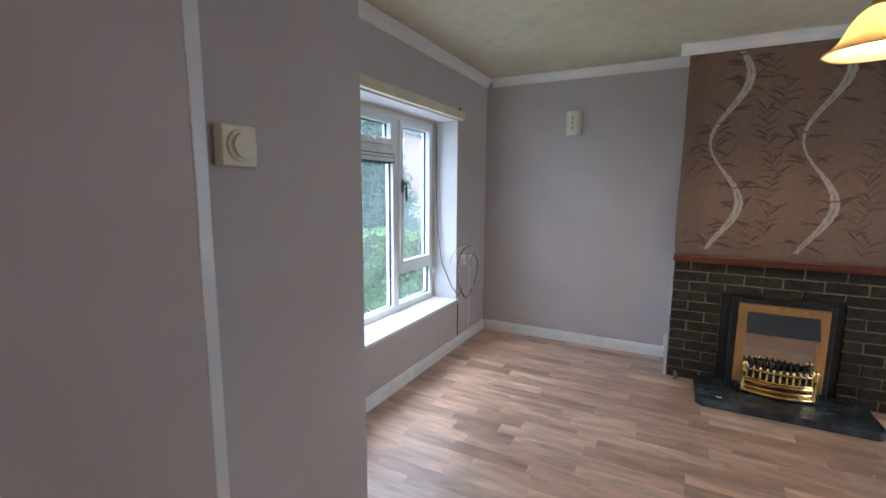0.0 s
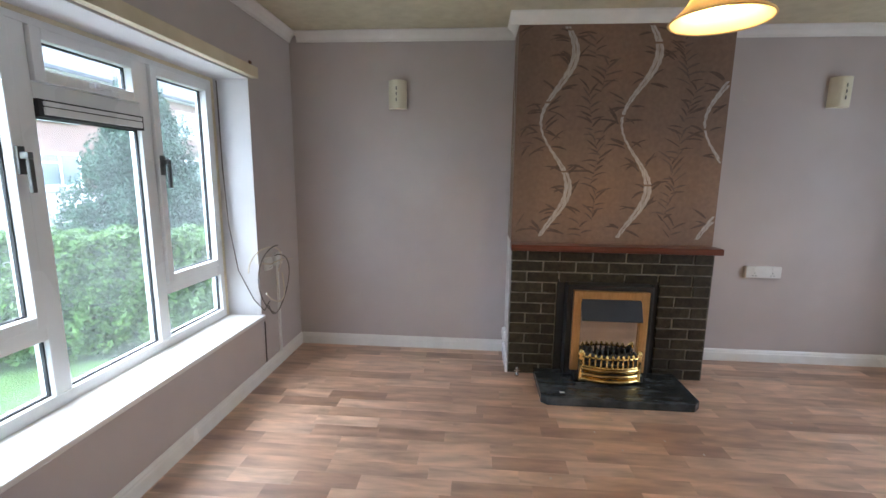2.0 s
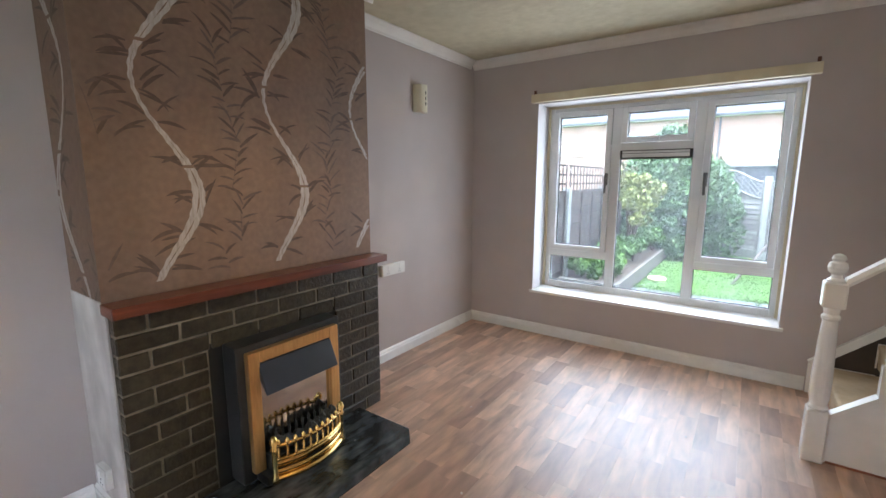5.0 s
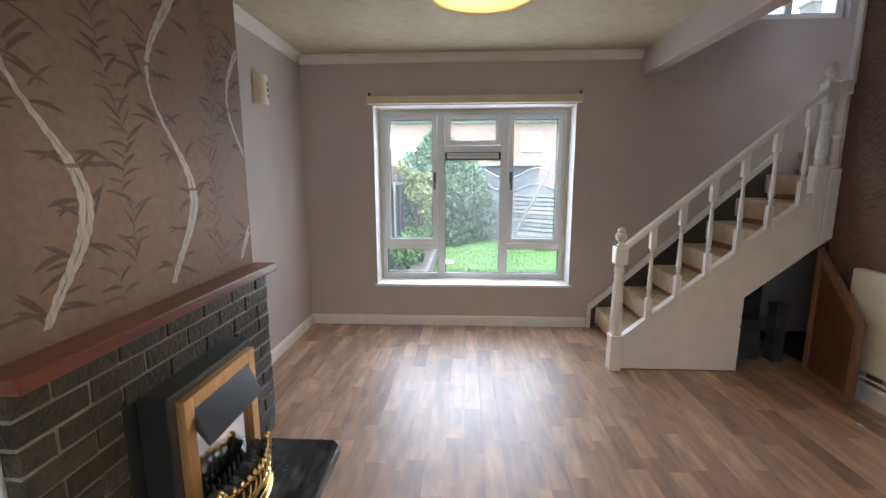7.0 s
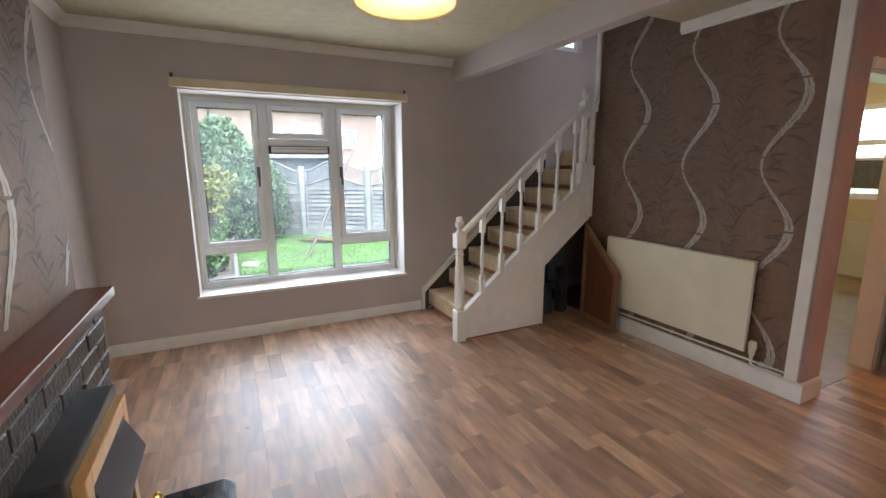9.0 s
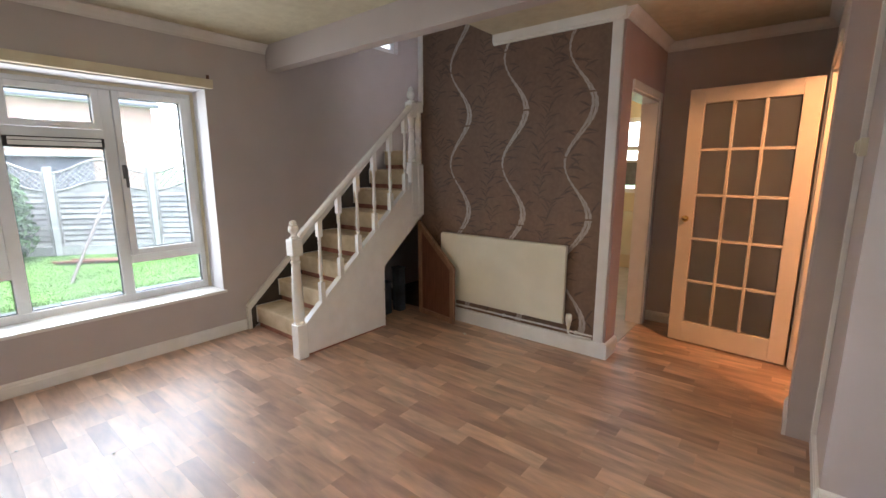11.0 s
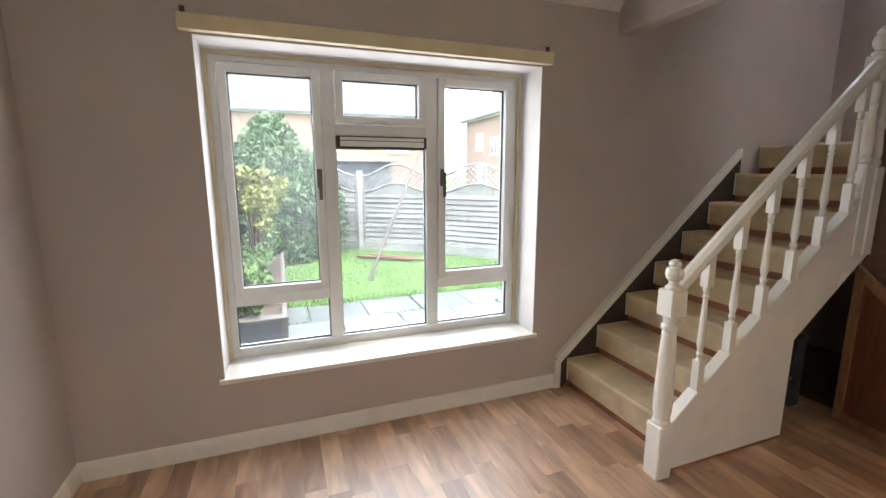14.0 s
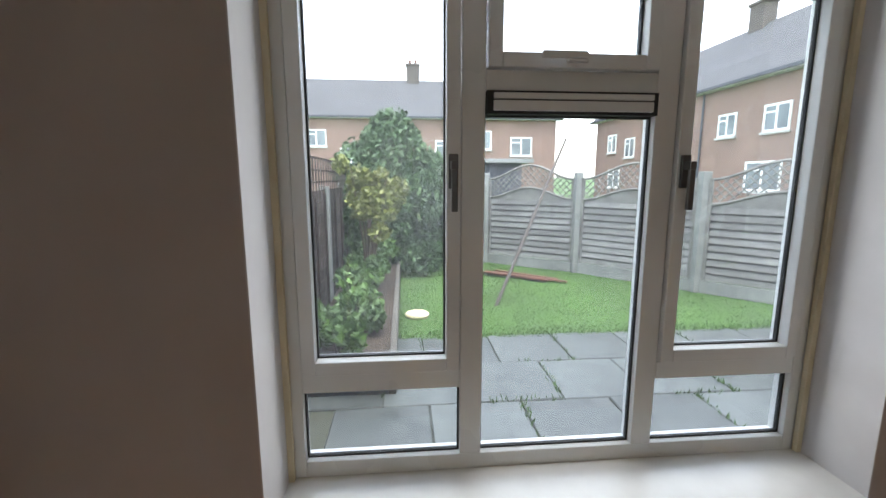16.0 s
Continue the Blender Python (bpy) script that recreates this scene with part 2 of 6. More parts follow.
def clear_glass(name, tint=(1, 1, 1), rough=0.0, film=0.0, etched=False):
    m, n, l, b = node_mat(name)
    n.remove(b)
    g = n.new("ShaderNodeBsdfGlass")
    g.inputs["Color"].default_value = (*tint, 1)
    g.inputs["Roughness"].default_value = rough
    g.inputs["IOR"].default_value = 1.45
    if film:
        tc = n.new("ShaderNodeTexCoord")
        w = n.new("ShaderNodeTexNoise")
        w.inputs["Scale"].default_value, w.inputs["Detail"].default_value = 2.5, 5
        l.new(tc.outputs["Object"], w.inputs["Vector"])
        mr = n.new("ShaderNodeMapRange")
        mr.inputs["From Min"].default_value, mr.inputs["From Max"].default_value = 0.3, 0.75
        mr.inputs["To Min"].default_value, mr.inputs["To Max"].default_value = film * 0.4, film
        l.new(w.outputs["Fac"], mr.inputs["Value"])
        dust = n.new("ShaderNodeBsdfDiffuse" if etched else "ShaderNodeBsdfTranslucent")
        dust.inputs["Color"].default_value = (0.9, 0.92, 0.92, 1)
        mix = n.new("ShaderNodeMixShader")
        l.new(mr.outputs["Result"], mix.inputs[0])
        l.new(g.outputs[0], mix.inputs[1])
        l.new(dust.outputs[0], mix.inputs[2])
        l.new(mix.outputs[0], n["Material Output"].inputs["Surface"])
    else:
        l.new(g.outputs[0], n["Material Output"].inputs["Surface"])
    return m


M["glass"] = clear_glass("dusty_window_glass", (0.845, 0.862, 0.858), film=0.030)
M["obscure"] = clear_glass("obscured_door_glass", (0.80, 0.80, 0.78), 0.28, film=0.10, etched=True)


def mirror(name):
    m, n, l, b = node_mat(name)
    b.inputs["Base Color"].default_value = (0.62, 0.60, 0.58, 1)
    b.inputs["Metallic"].default_value, b.inputs["Roughness"].default_value = 1.0, 0.09
    return m


M["mirror"] = mirror("smoked_fire_mirror")


def lit_glass(name, colour, strength):
    m, n, l, b = node_mat(name)
    tc = n.new("ShaderNodeTexCoord")
    w = n.new("ShaderNodeTexNoise")
    w.inputs["Scale"].default_value, w.inputs["Detail"].default_value = 9, 4
    l.new(tc.outputs["Object"], w.inputs["Vector"])
    ramp = n.new("ShaderNodeValToRGB")
    ramp.color_ramp.elements[0].color, ramp.color_ramp.elements[1].color = (0.60, 0.43, 0.20, 1), (0.74, 0.60, 0.36, 1)
    l.new(w.outputs["Fac"], ramp.inputs["Fac"])
    l.new(ramp.outputs["Color"], b.inputs["Base Color"])
    b.inputs["Roughness"].default_value = 0.25
    b.inputs["Subsurface Weight"].default_value = 0.0
    b.inputs["Transmission Weight"].default_value = 0.0
    tr = n.new("ShaderNodeBsdfTranslucent")
    tr.inputs["Color"].default_value = (*colour, 1)
    mix = n.new("ShaderNodeMixShader")
    mix.inputs[0].default_value = strength
    l.new(b.outputs[0], mix.inputs[1])
    l.new(tr.outputs[0], mix.inputs[2])
    l.new(mix.outputs[0], n["Material Output"].inputs["Surface"])
    return m


M["shade"] = lit_glass("marbled_amber_glass", (1.0, 0.84, 0.54), 0.30)


def emitter(name, colour, strength):
    m, n, l, b = node_mat(name)
    b.inputs["Base Color"].default_value = (*colour, 1)
    b.inputs["Emission Color"].default_value = (*colour, 1)
    b.inputs["Emission Strength"].default_value = strength
    return m


M["bulb"] = emitter("glowing_bulb", (1.0, 0.78, 0.42), 1.1)

# outdoors
M["joint"] = surface("mossy_joint_grit", (0.050, 0.055, 0.038), (0.095, 0.10, 0.07), 30, (0.8, 1.0), 0.6, 90)
M["slab"] = surface("wet_concrete_slab", (0.068, 0.078, 0.076), (0.122, 0.136, 0.132), 9, (0.26, 0.55), 0.15, 60, stain=0.3, stain_scale=1.7, vary="object")
M["soil"] = surface("dark_garden_soil", (0.035, 0.026, 0.018), (0.075, 0.055, 0.04), 14, (0.85, 1.0), 0.9, 30, dist=0.02)
M["lawn"] = surface("lawn_ground", (0.045, 0.105, 0.018), (0.075, 0.155, 0.03), 9, (0.85, 1.0), 0.9, 60, stain=0.25, dist=0.02)
M["grass"] = surface("grass_blade", (0.060, 0.140, 0.024), (0.095, 0.195, 0.038), 3, (0.6, 0.8), 0, vary="island")
M["asphalt"] = surface("grey_asphalt", (0.045, 0.045, 0.047), (0.075, 0.075, 0.078), 30, (0.7, 0.9), 0.4, 90, stain=0.2)
M["fence_grey"] = surface("weathered_grey_timber", (0.165, 0.167, 0.16), (0.31, 0.305, 0.295), 9, (0.7, 0.9), 0.3, 60, stretch=(1, 1, 8), stain=0.25, stain_scale=3, vary="object")
M["edging"] = surface("damp_brown_edging_timber", (0.075, 0.068, 0.058), (0.15, 0.138, 0.12), 9, (0.6, 0.85), 0.3, 60, stretch=(1, 8, 8), stain=0.25, stain_scale=3)
M["fence_rest"] = surface("weathered_grey_trellis", (0.15, 0.148, 0.14), (0.26, 0.255, 0.24), 9, (0.7, 0.9), 0.3, 60, stain=0.2)
M["fence_brown"] = surface("dark_brown_lap_fence", (0.035, 0.025, 0.022), (0.07, 0.05, 0.042), 9, (0.7, 0.9), 0.3, 60, stain=0.2, vary="object")
M["concrete"] = surface("pale_concrete_post", (0.22, 0.23, 0.22), (0.32, 0.33, 0.315), 12, (0.7, 0.9), 0.3, 60, stain=0.2)
M["leaf_dark"] = surface("conifer_and_hedge_shade_leaf", (0.034, 0.078, 0.028), (0.082, 0.145, 0.052), 2, (0.5, 0.7), 0, vary="island")
M["leaf_blue"] = surface("blue_green_conifer_leaf", (0.022, 0.060, 0.036), (0.048, 0.105, 0.060), 2, (0.6, 0.8), 0, vary="island")
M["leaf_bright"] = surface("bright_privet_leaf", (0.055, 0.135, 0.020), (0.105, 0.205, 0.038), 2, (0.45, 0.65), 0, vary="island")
M["leaf_yellow"] = surface("yellow_green_leaf", (0.13, 0.155, 0.032), (0.23, 0.25, 0.065), 2, (0.45, 0.65), 0, vary="island")
M["leaf_mid"] = surface("mid_green_leaf", (0.06, 0.12, 0.034), (0.115, 0.20, 0.062), 2, (0.45, 0.65), 0, vary="island")
M["bark"] = surface("brown_bark", (0.06, 0.042, 0.03), (0.13, 0.095, 0.07), 18, (0.8, 0.95), 0.6, 50, dist=0.01)
M["brick_dark"] = surface("grey_brown_chimney_brick", (0.085, 0.072, 0.062), (0.13, 0.112, 0.098), 9, (0.8, 0.95), 0.3, 40, stain=0.2)
M["brick_red"] = surface("pale_red_facade_brick", (0.23, 0.145, 0.115), (0.30, 0.20, 0.165), 9, (0.8, 0.95), 0.3, 40, stain=0.15)
M["roof"] = surface("grey_roof_tiles", (0.055, 0.056, 0.061), (0.088, 0.089, 0.094), 6, (0.7, 0.9), 0.3, 30, stain=0.2)
M["render_white"] = surface("white_rendered_wall", (0.45, 0.44, 0.42), (0.55, 0.54, 0.52), 6, (0.8, 0.9), 0.2, 40)
M["far_pane"] = surface("dark_far_window_pane", (0.10, 0.12, 0.14), (0.28, 0.32, 0.35), 0.8, (0.05, 0.12), 0)
M["red_strip"] = surface("red_brown_timber_strip", (0.12, 0.050, 0.034), (0.19, 0.08, 0.052), 9, (0.6, 0.8), 0.2, 60)
M["pole_metal"] = surface("rusty_brown_pole", (0.045, 0.036, 0.030), (0.085, 0.070, 0.060), 18, (0.5, 0.7), 0.2, 60)
M["lid"] = surface("pale_yellow_lid", (0.55, 0.52, 0.30), (0.66, 0.62, 0.40), 9, (0.5, 0.7), 0.05, 60)
M["shed"] = surface("dark_blue_grey_shed", (0.05, 0.055, 0.07), (0.09, 0.095, 0.115), 6, (0.6, 0.8), 0.1, 30)

# ---- mesh helpers ----


def box(bm, x0, x1, y0, y1, z0, z1, m=None):
    c = [(x, y, z) for z in (z0, z1) for y in (y0, y1) for x in (x0, x1)]
    v = [bm.verts.new(m @ Vector(p) if m else p) for p in c]
    for f in ((0, 2, 3, 1), (4, 5, 7, 6), (0, 1, 5, 4), (2, 6, 7, 3), (0, 4, 6, 2), (1, 3, 7, 5)):
        bm.faces.new([v[i] for i in f])
    return v


def prism(bm, outline, axis, a, b):
    """A polygon in the plane across axis, drawn out from a to b. outline: pairs in the order of the two other axes."""
    def at(p, d):
        return {"x": (d, p[0], p[1]), "y": (p[0], d, p[1]), "z": (p[0], p[1], d)}[axis]
    lo, hi = [bm.verts.new(at(p, a)) for p in outline], [bm.verts.new(at(p, b)) for p in outline]
    bm.faces.new(lo)
    bm.faces.new(hi[::-1])
    k = len(outline)
    for i in range(k):
        bm.faces.new((lo[i], hi[i], hi[(i + 1) % k], lo[(i + 1) % k]))


def turned(bm, profile, x, y, seg=20):
    """Turned wood or glass: (radius, z) from bottom to top round an upright axis."""
    rings = [[bm.verts.new((x + r * math.cos(2 * math.pi * i / seg), y + r * math.sin(2 * math.pi * i / seg), z)) for i in range(seg)] for r, z in profile]
    for a, b in zip(rings, rings[1:]):
        for i in range(seg):
            bm.faces.new((a[i], a[(i + 1) % seg], b[(i + 1) % seg], b[i]))
    bm.faces.new(rings[0][::-1])
    bm.faces.new(rings[-1])


def tube(bm, pts, r, seg=8):
    """A round bar or cable along a run of points."""
    pts = [Vector(p) for p in pts]
    rings = []
    for i, p in enumerate(pts):
        d = (pts[min(i + 1, len(pts) - 1)] - pts[max(i - 1, 0)]).normalized()
        u = d.cross(Vector((0.13, 0.21, 0.97))).normalized()
        w = d.cross(u)
        rings.append([bm.verts.new(p + (u * math.cos(2 * math.pi * k / seg) + w * math.sin(2 * math.pi * k / seg)) * r) for k in range(seg)])
    for a, b in zip(rings, rings[1:]):
        for k in range(seg):
            bm.faces.new((a[k], a[(k + 1) % seg], b[(k + 1) % seg], b[k]))
    bm.faces.new(rings[0][::-1])
    bm.faces.new(rings[-1])


def world_of(ob):
    m = ob.matrix_parent_inverse @ ob.matrix_basis
    return world_of(ob.parent) @ m if ob.parent else ob.matrix_basis.copy()


def part(name, bm, material, parent=None, label="", bevel=0.0, smooth=False):
    """Links a bmesh, drawn in world places, as one mesh object, under a thing or a part if given."""
    if bevel:
        bmesh.ops.bevel(bm, geom=bm.edges[:], offset=bevel, segments=2, affect="EDGES", profile=0.6, clamp_overlap=True)
    bmesh.ops.recalc_face_normals(bm, faces=bm.faces[:])
    me = bpy.data.meshes.new(name)
    bm.to_mesh(me)
    bm.free()
    if smooth:
        for p in me.polygons:
            p.use_smooth = True
    me.materials.append(material)
    ob = new(name, me)
    if parent:
        ob.parent = parent
        ob.matrix_parent_inverse = world_of(parent).inverted()
    if label:
        ob["label"] = label
    return ob


def one_box(name, x0, x1, y0, y1, z0, z1, material, parent=None, label="", bevel=0.0):
    bm = bmesh.new()
    box(bm, x0, x1, y0, y1, z0, z1)
    return part(name, bm, material, parent, label, bevel)


def thing(name, where, label, category, group="", kind=""):
    ob = new(name)
    ob.empty_display_size = 0.05
    ob.matrix_basis = pose(*where)
    return tagged(ob, label, category, group, kind)


def setting(ob, label, category):
    return tagged(ob, label, category, kind="structure")


def raw(name, verts, faces, material, parent=None):
    me = bpy.data.meshes.new(name)
    me.from_pydata(verts, [], faces)
    me.update()
    me.materials.append(material)
    ob = new(name, me)
    if parent:
        ob.parent = parent
        ob.matrix_parent_inverse = world_of(parent).inverted()
    return ob

# ---- the room: x from the front window to the back window, y towards the fireplace ----
XF, XB, YF, YW, H = -1.34, 3.35, 4.19, 0.29, 2.40
WY0, WY1, WZ0, WZ1 = 1.80, 3.56, 0.38, 1.985
FZ0, FZ1 = 0.425, 1.95
PX = -0.365
RX, RY0, RY1 = -0.48, 0.632, 1.18


def wall_x(name, x0, x1, y0, y1, z0, z1, holes, material, label):
    """A wall that runs along y, with openings (y0, y1, z0, z1) through it."""
    bm = bmesh.new()
    edges = sorted({y0, y1, *[v for h in holes for v in h[:2]]})
    for a, b in zip(edges, edges[1:]):
        cut = sorted((h[2], h[3]) for h in holes if h[0] <= a and h[1] >= b)
        z = z0
        for c0, c1 in cut:
            if c0 > z:
                box(bm, x0, x1, a, b, z, c0)
            z = c1
        if z < z1:
            box(bm, x0, x1, a, b, z, z1)
    return setting(part(name, bm, material), label, "wall")


bm = bmesh.new()
box(bm, XF - 0.3, XB + 0.3, -4.0, YF + 0.2, -0.12, -0.012)
floor = setting(part("floor", bm, M["soil"]), "brown wood-effect laminate floor with staggered strips", "floor")

wall_x("wall_front", XF - 0.3, XF, -1.2, YF + 0.2, -0.1, 2.75, [(WY0, WY1, FZ0, FZ1)], M["paint"], "taupe painted front wall with a deep window opening")
wall_x("wall_back", XB, XB + 0.3, -0.9, YF + 0.2, -0.1, 4.9, [(WY0, WY1, WZ0, WZ1), (-0.31, 0.55, 2.62, 3.6)], M["paint"], "taupe painted back wall with a deep window opening")
setting(one_box("wall_fireplace", XF, XB, YF, YF + 0.2, -0.1, 2.75, M["paint"]), "taupe painted wall beside the chimney breast", "wall")
wall_x("wall_porch", PX - 0.1, PX, -0.92, RY0, -0.01, H, [(-0.36, 0.33, -0.01, 2.0)], M["paint"], "taupe painted partition with a doorway to the porch")
setting(one_box("wall_recess", RX - 0.1, RX, RY0, RY1, -0.01, H, M["paint"]), "taupe painted partition set back beside the porch doorway", "wall")
setting(one_box("wall_living_side", XF, RX - 0.1, RY1 - 0.1, RY1, -0.01, H, M["paint"]), "taupe painted partition beside the front window", "wall")
setting(one_box("wall_hall_end", XF, 0.81, -0.92, -0.82, -0.01, H, M["paint"]), "taupe painted wall at the end of the hall", "wall")
wall_x("wall_hall_side", 0.70, 0.77, -0.82, YW, -0.01, H, [(-0.66, 0.08, -0.01, 1.93)], M["pink"], "pinkish taupe wall with the kitchen doorway")
setting(one_box("wall_stairs", 0.77, 2.48, YW - 0.1, YW, -0.01, 4.9, M["paper"]), "brown leaf-patterned wallpaper wall beside the stairs", "wall")

# ceiling, with the stairwell left open; the ceiling beam; the upper landing's shell
bm = bmesh.new()
box(bm, XF - 0.3, XB + 0.3, 1.28, YF + 0.2, H, H + 0.2)
box(bm, XF - 0.3, 1.70, YW - 0.1, 1.28, H, H + 0.2)
box(bm, XF - 0.3, 0.81, -1.0, YW - 0.1, H, H + 0.2)
setting(part("ceiling", bm, M["artex"]), "yellowed cream ceiling with a swirled textured coating", "ceiling")
bm = bmesh.new()
box(bm, RX - 0.1, XB, RY1 + 0.002, 1.285, 2.20, H + 0.05)
setting(part("ceiling_beam", bm, M["paint"], bevel=0.006), "taupe painted beam dropped below the ceiling", "beam")
setting(one_box("ceiling_upper", 1.5, XB, -0.9, 1.3, 4.8, 4.9, M["cornice"]), "white ceiling above the stairwell", "ceiling")
setting(one_box("wall_well_front", 1.6, 1.70, YW, 1.29, H + 0.2, 4.8, M["paint"]), "taupe wall above the stairwell edge", "wall")
setting(one_box("wall_well_side", 1.6, XB, 1.29, 1.39, H + 0.2, 4.8, M["paint"]), "taupe wall closing the stairwell", "wall")
bm = bmesh.new()
box(bm, 0.9, 1.9, -0.9, -0.8, 2.25, 4.9)
box(bm, 1.9, XB, -0.9, -0.8, -0.01, 4.9)
setting(part("wall_stair_end", bm, M["paint"]), "taupe wall at the turn of the stairs", "wall")
setting(one_box("wall_well_turn", 0.9, 1.0, -0.8, YW - 0.1, H, 4.9, M["paint"]), "taupe wall beyond the stair turn", "wall")

# added partition that stops kitchen light leaking in under the stairs
setting(one_box("wall_light_stop", 2.40, 2.45, -0.80, YW - 0.1, -0.01, 1.51, M["paint"]), "added plain wall keeping kitchen light out from under the stairs", "wall")

# chimney breast
setting(one_box("wall_chimney_breast", 0.32, 1.655, 3.87, YF, -0.01, H, M["paper"]), "chimney breast in brown leaf-patterned wallpaper", "wall")

bm = bmesh.new()
box(bm, 0.316, 0.3205, 3.872, YF - 0.001, 0.092, 0.93)
box(bm, 0.316, 0.324, 3.84, 3.872, 0.0, 0.884)
setting(part("trim_breast_lining", bm, M["lining"], bevel=0.001), "pale scuffed lining on the chimney breast side", "trim")

# kitchen and porch shells, seen through their doorways
bm = bmesh.new()
box(bm, 0.81, 2.6, -3.0, -2.9, -0.01, 1.05)
box(bm, 0.81, 2.6, -3.0, -2.9, 2.05, H)
box(bm, 0.81, 1.05, -3.0, -2.9, 1.05, 2.05)
box(bm, 2.2, 2.6, -3.0, -2.9, 1.05, 2.05)
setting(part("wall_kitchen_far", bm, M["kitchen_paint"]), "cream kitchen wall with a window", "wall")
setting(one_box("wall_kitchen_east", 2.5, 2.6, -2.9, -0.9, -0.01, H, M["kitchen_paint"]), "cream painted kitchen wall", "wall")
setting(one_box("wall_kitchen_west", 0.71, 0.81, -3.0, -0.92, -0.01, H, M["kitchen_paint"]), "cream painted kitchen wall", "wall")
setting(one_box("ceiling_kitchen", 0.71, 2.6, -3.0, -0.9, H, H + 0.1, M["cornice"]), "white kitchen ceiling", "ceiling")
setting(one_box("floor_kitchen", 0.72, 2.5, -2.9, 0.19, -0.012, 0.006, M["carpet_grey"]), "grey vinyl kitchen floor", "floor")
setting(one_box("ceiling_kitchen_entry", 0.81, 2.4, -0.8, 0.19, H - 0.05, H, M["cornice"]), "white ceiling inside the kitchen doorway", "ceiling")


# ---- skirting, cornice and trim ----
def run(name, pts, profile, material, label, category):
    """A moulding along a wall: pts are (x, y) on the wall, inside on the left; profile: (out from the wall, z)."""
    bm = bmesh.new()
    for (ax, ay), (bx, by) in zip(pts, pts[1:]):
        d = Vector((bx - ax, by - ay, 0)).normalized()
        nrm = Vector((-d.y, d.x, 0))
        lo = [bm.verts.new(Vector((ax, ay, z)) + nrm * o) for o, z in profile]
        hi = [bm.verts.new(Vector((bx, by, z)) + nrm * o) for o, z in profile]
        bm.faces.new(lo)
        bm.faces.new(hi[::-1])
        for i in range(len(profile)):
            j = (i + 1) % len(profile)
            bm.faces.new((lo[i], hi[i], hi[j], lo[j]))
    return setting(part(name, bm, material), label, category)


SKIRT = [(0, 0.0), (0.016, 0.0), (0.016, 0.062), (0.012, 0.070), (0.012, 0.078), (0.006, 0.089), (0, 0.092)]
COVE = [(0, H - 0.070), (0.008, H - 0.070), (0.012, H - 0.055), (0.030, H - 0.030), (0.052, H - 0.014), (0.060, H - 0.010), (0.060, H - 0.001), (0, H - 0.001)]
SK, SC = "white gloss skirting board with a moulded top", "skirting"
run("baseboard_back", [(XB, 1.64), (XB, YF)], SKIRT, M["gloss"], SK, SC)
run("baseboard_alcove_back", [(XB - 0.016, YF), (1.655, YF)], SKIRT, M["gloss"], SK, SC)
run("baseboard_breast", [(0.32, 3.80), (0.32, YF)], SKIRT, M["gloss"], SK, SC)
run("baseboard_alcove_front", [(0.304, YF), (XF + 0.016, YF)], SKIRT, M["gloss"], SK, SC)
run("baseboard_front", [(XF, YF), (XF, RY1)], SKIRT, M["gloss"], SK, SC)
run("baseboard_side", [(XF + 0.016, RY1), (RX, RY1)], SKIRT, M["gloss"], SK, SC)
run("baseboard_recess", [(RX, RY1), (RX, RY0)], SKIRT, M["gloss"], SK, SC)
run("baseboard_porch_wall", [(PX, RY0), (PX, 0.332)], SKIRT, M["gloss"], SK, SC)
run("baseboard_hall_end", [(PX, -0.82), (0.70, -0.82)], SKIRT, M["gloss"], SK, SC)
TALL = [(0, 0.0), (0.020, 0.0), (0.020, 0.105), (0.014, 0.118), (0, 0.122)]
run("baseboard_stairs", [(0.70, YW), (2.46, YW)], TALL, M["gloss"], "tall white skirting board below the radiator", SC)
run("baseboard_return", [(0.70, 0.085), (0.70, YW + 0.02)], TALL, M["gloss"], "tall white skirting board on the wall end", SC)
CO, CC = "white moulded cornice below the ceiling", "cornice"
run("trim_cornice_back", [(XB, 1.285), (XB, YF)], COVE, M["cornice"], CO, CC)
run("trim_cornice_alcove_back", [(XB - 0.06, YF), (1.655, YF)], COVE, M["cornice"], CO, CC)
run("trim_cornice_breast_back", [(1.655, YF - 0.06), (1.655, 3.87)], COVE, M["cornice"], CO, CC)
run("trim_cornice_breast", [(1.715, 3.87), (0.26, 3.87)], COVE, M["cornice"], CO, CC)
run("trim_cornice_breast_front", [(0.32, 3.87), (0.32, YF - 0.06)], COVE, M["cornice"], CO, CC)
run("trim_cornice_alcove_front", [(0.32, YF), (XF + 0.06, YF)], COVE, M["cornice"], CO, CC)
run("trim_cornice_front", [(XF, YF), (XF, RY1)], COVE, M["cornice"], CO, CC)
run("trim_cornice_side", [(XF + 0.06, RY1), (RX - 0.1, RY1)], COVE, M["cornice"], CO, CC)
run("trim_cornice_hall_end", [(PX, -0.82), (0.70, -0.82)], COVE, M["cornice"], CO, CC)
run("trim_cornice_hall_side", [(0.70, -0.76), (0.70, YW)], COVE, M["cornice"], CO, CC)
run("trim_cornice_recess", [(RX, RY1), (RX, RY0)], COVE, M["cornice"], CO, CC)
run("trim_cornice_porch", [(PX, RY0), (PX, -0.76)], COVE, M["cornice"], CO, CC)
BOARD = [(0, H - 0.075), (0.022, H - 0.075), (0.022, H - 0.068), (0.034, H - 0.060), (0.034, H - 0.001), (0, H - 0.001)]
run("trim_stair_wall_top", [(0.70, YW), (1.70, YW)], BOARD, M["cornice"], "cream painted board along the wall top", "trim")
setting(one_box("trim_stair_wall_edge", 0.715, 0.785, YW, YW + 0.018, 0.122, H - 0.075, M["gloss"], bevel=0.004), "white vertical board on the papered wall's edge", "trim")
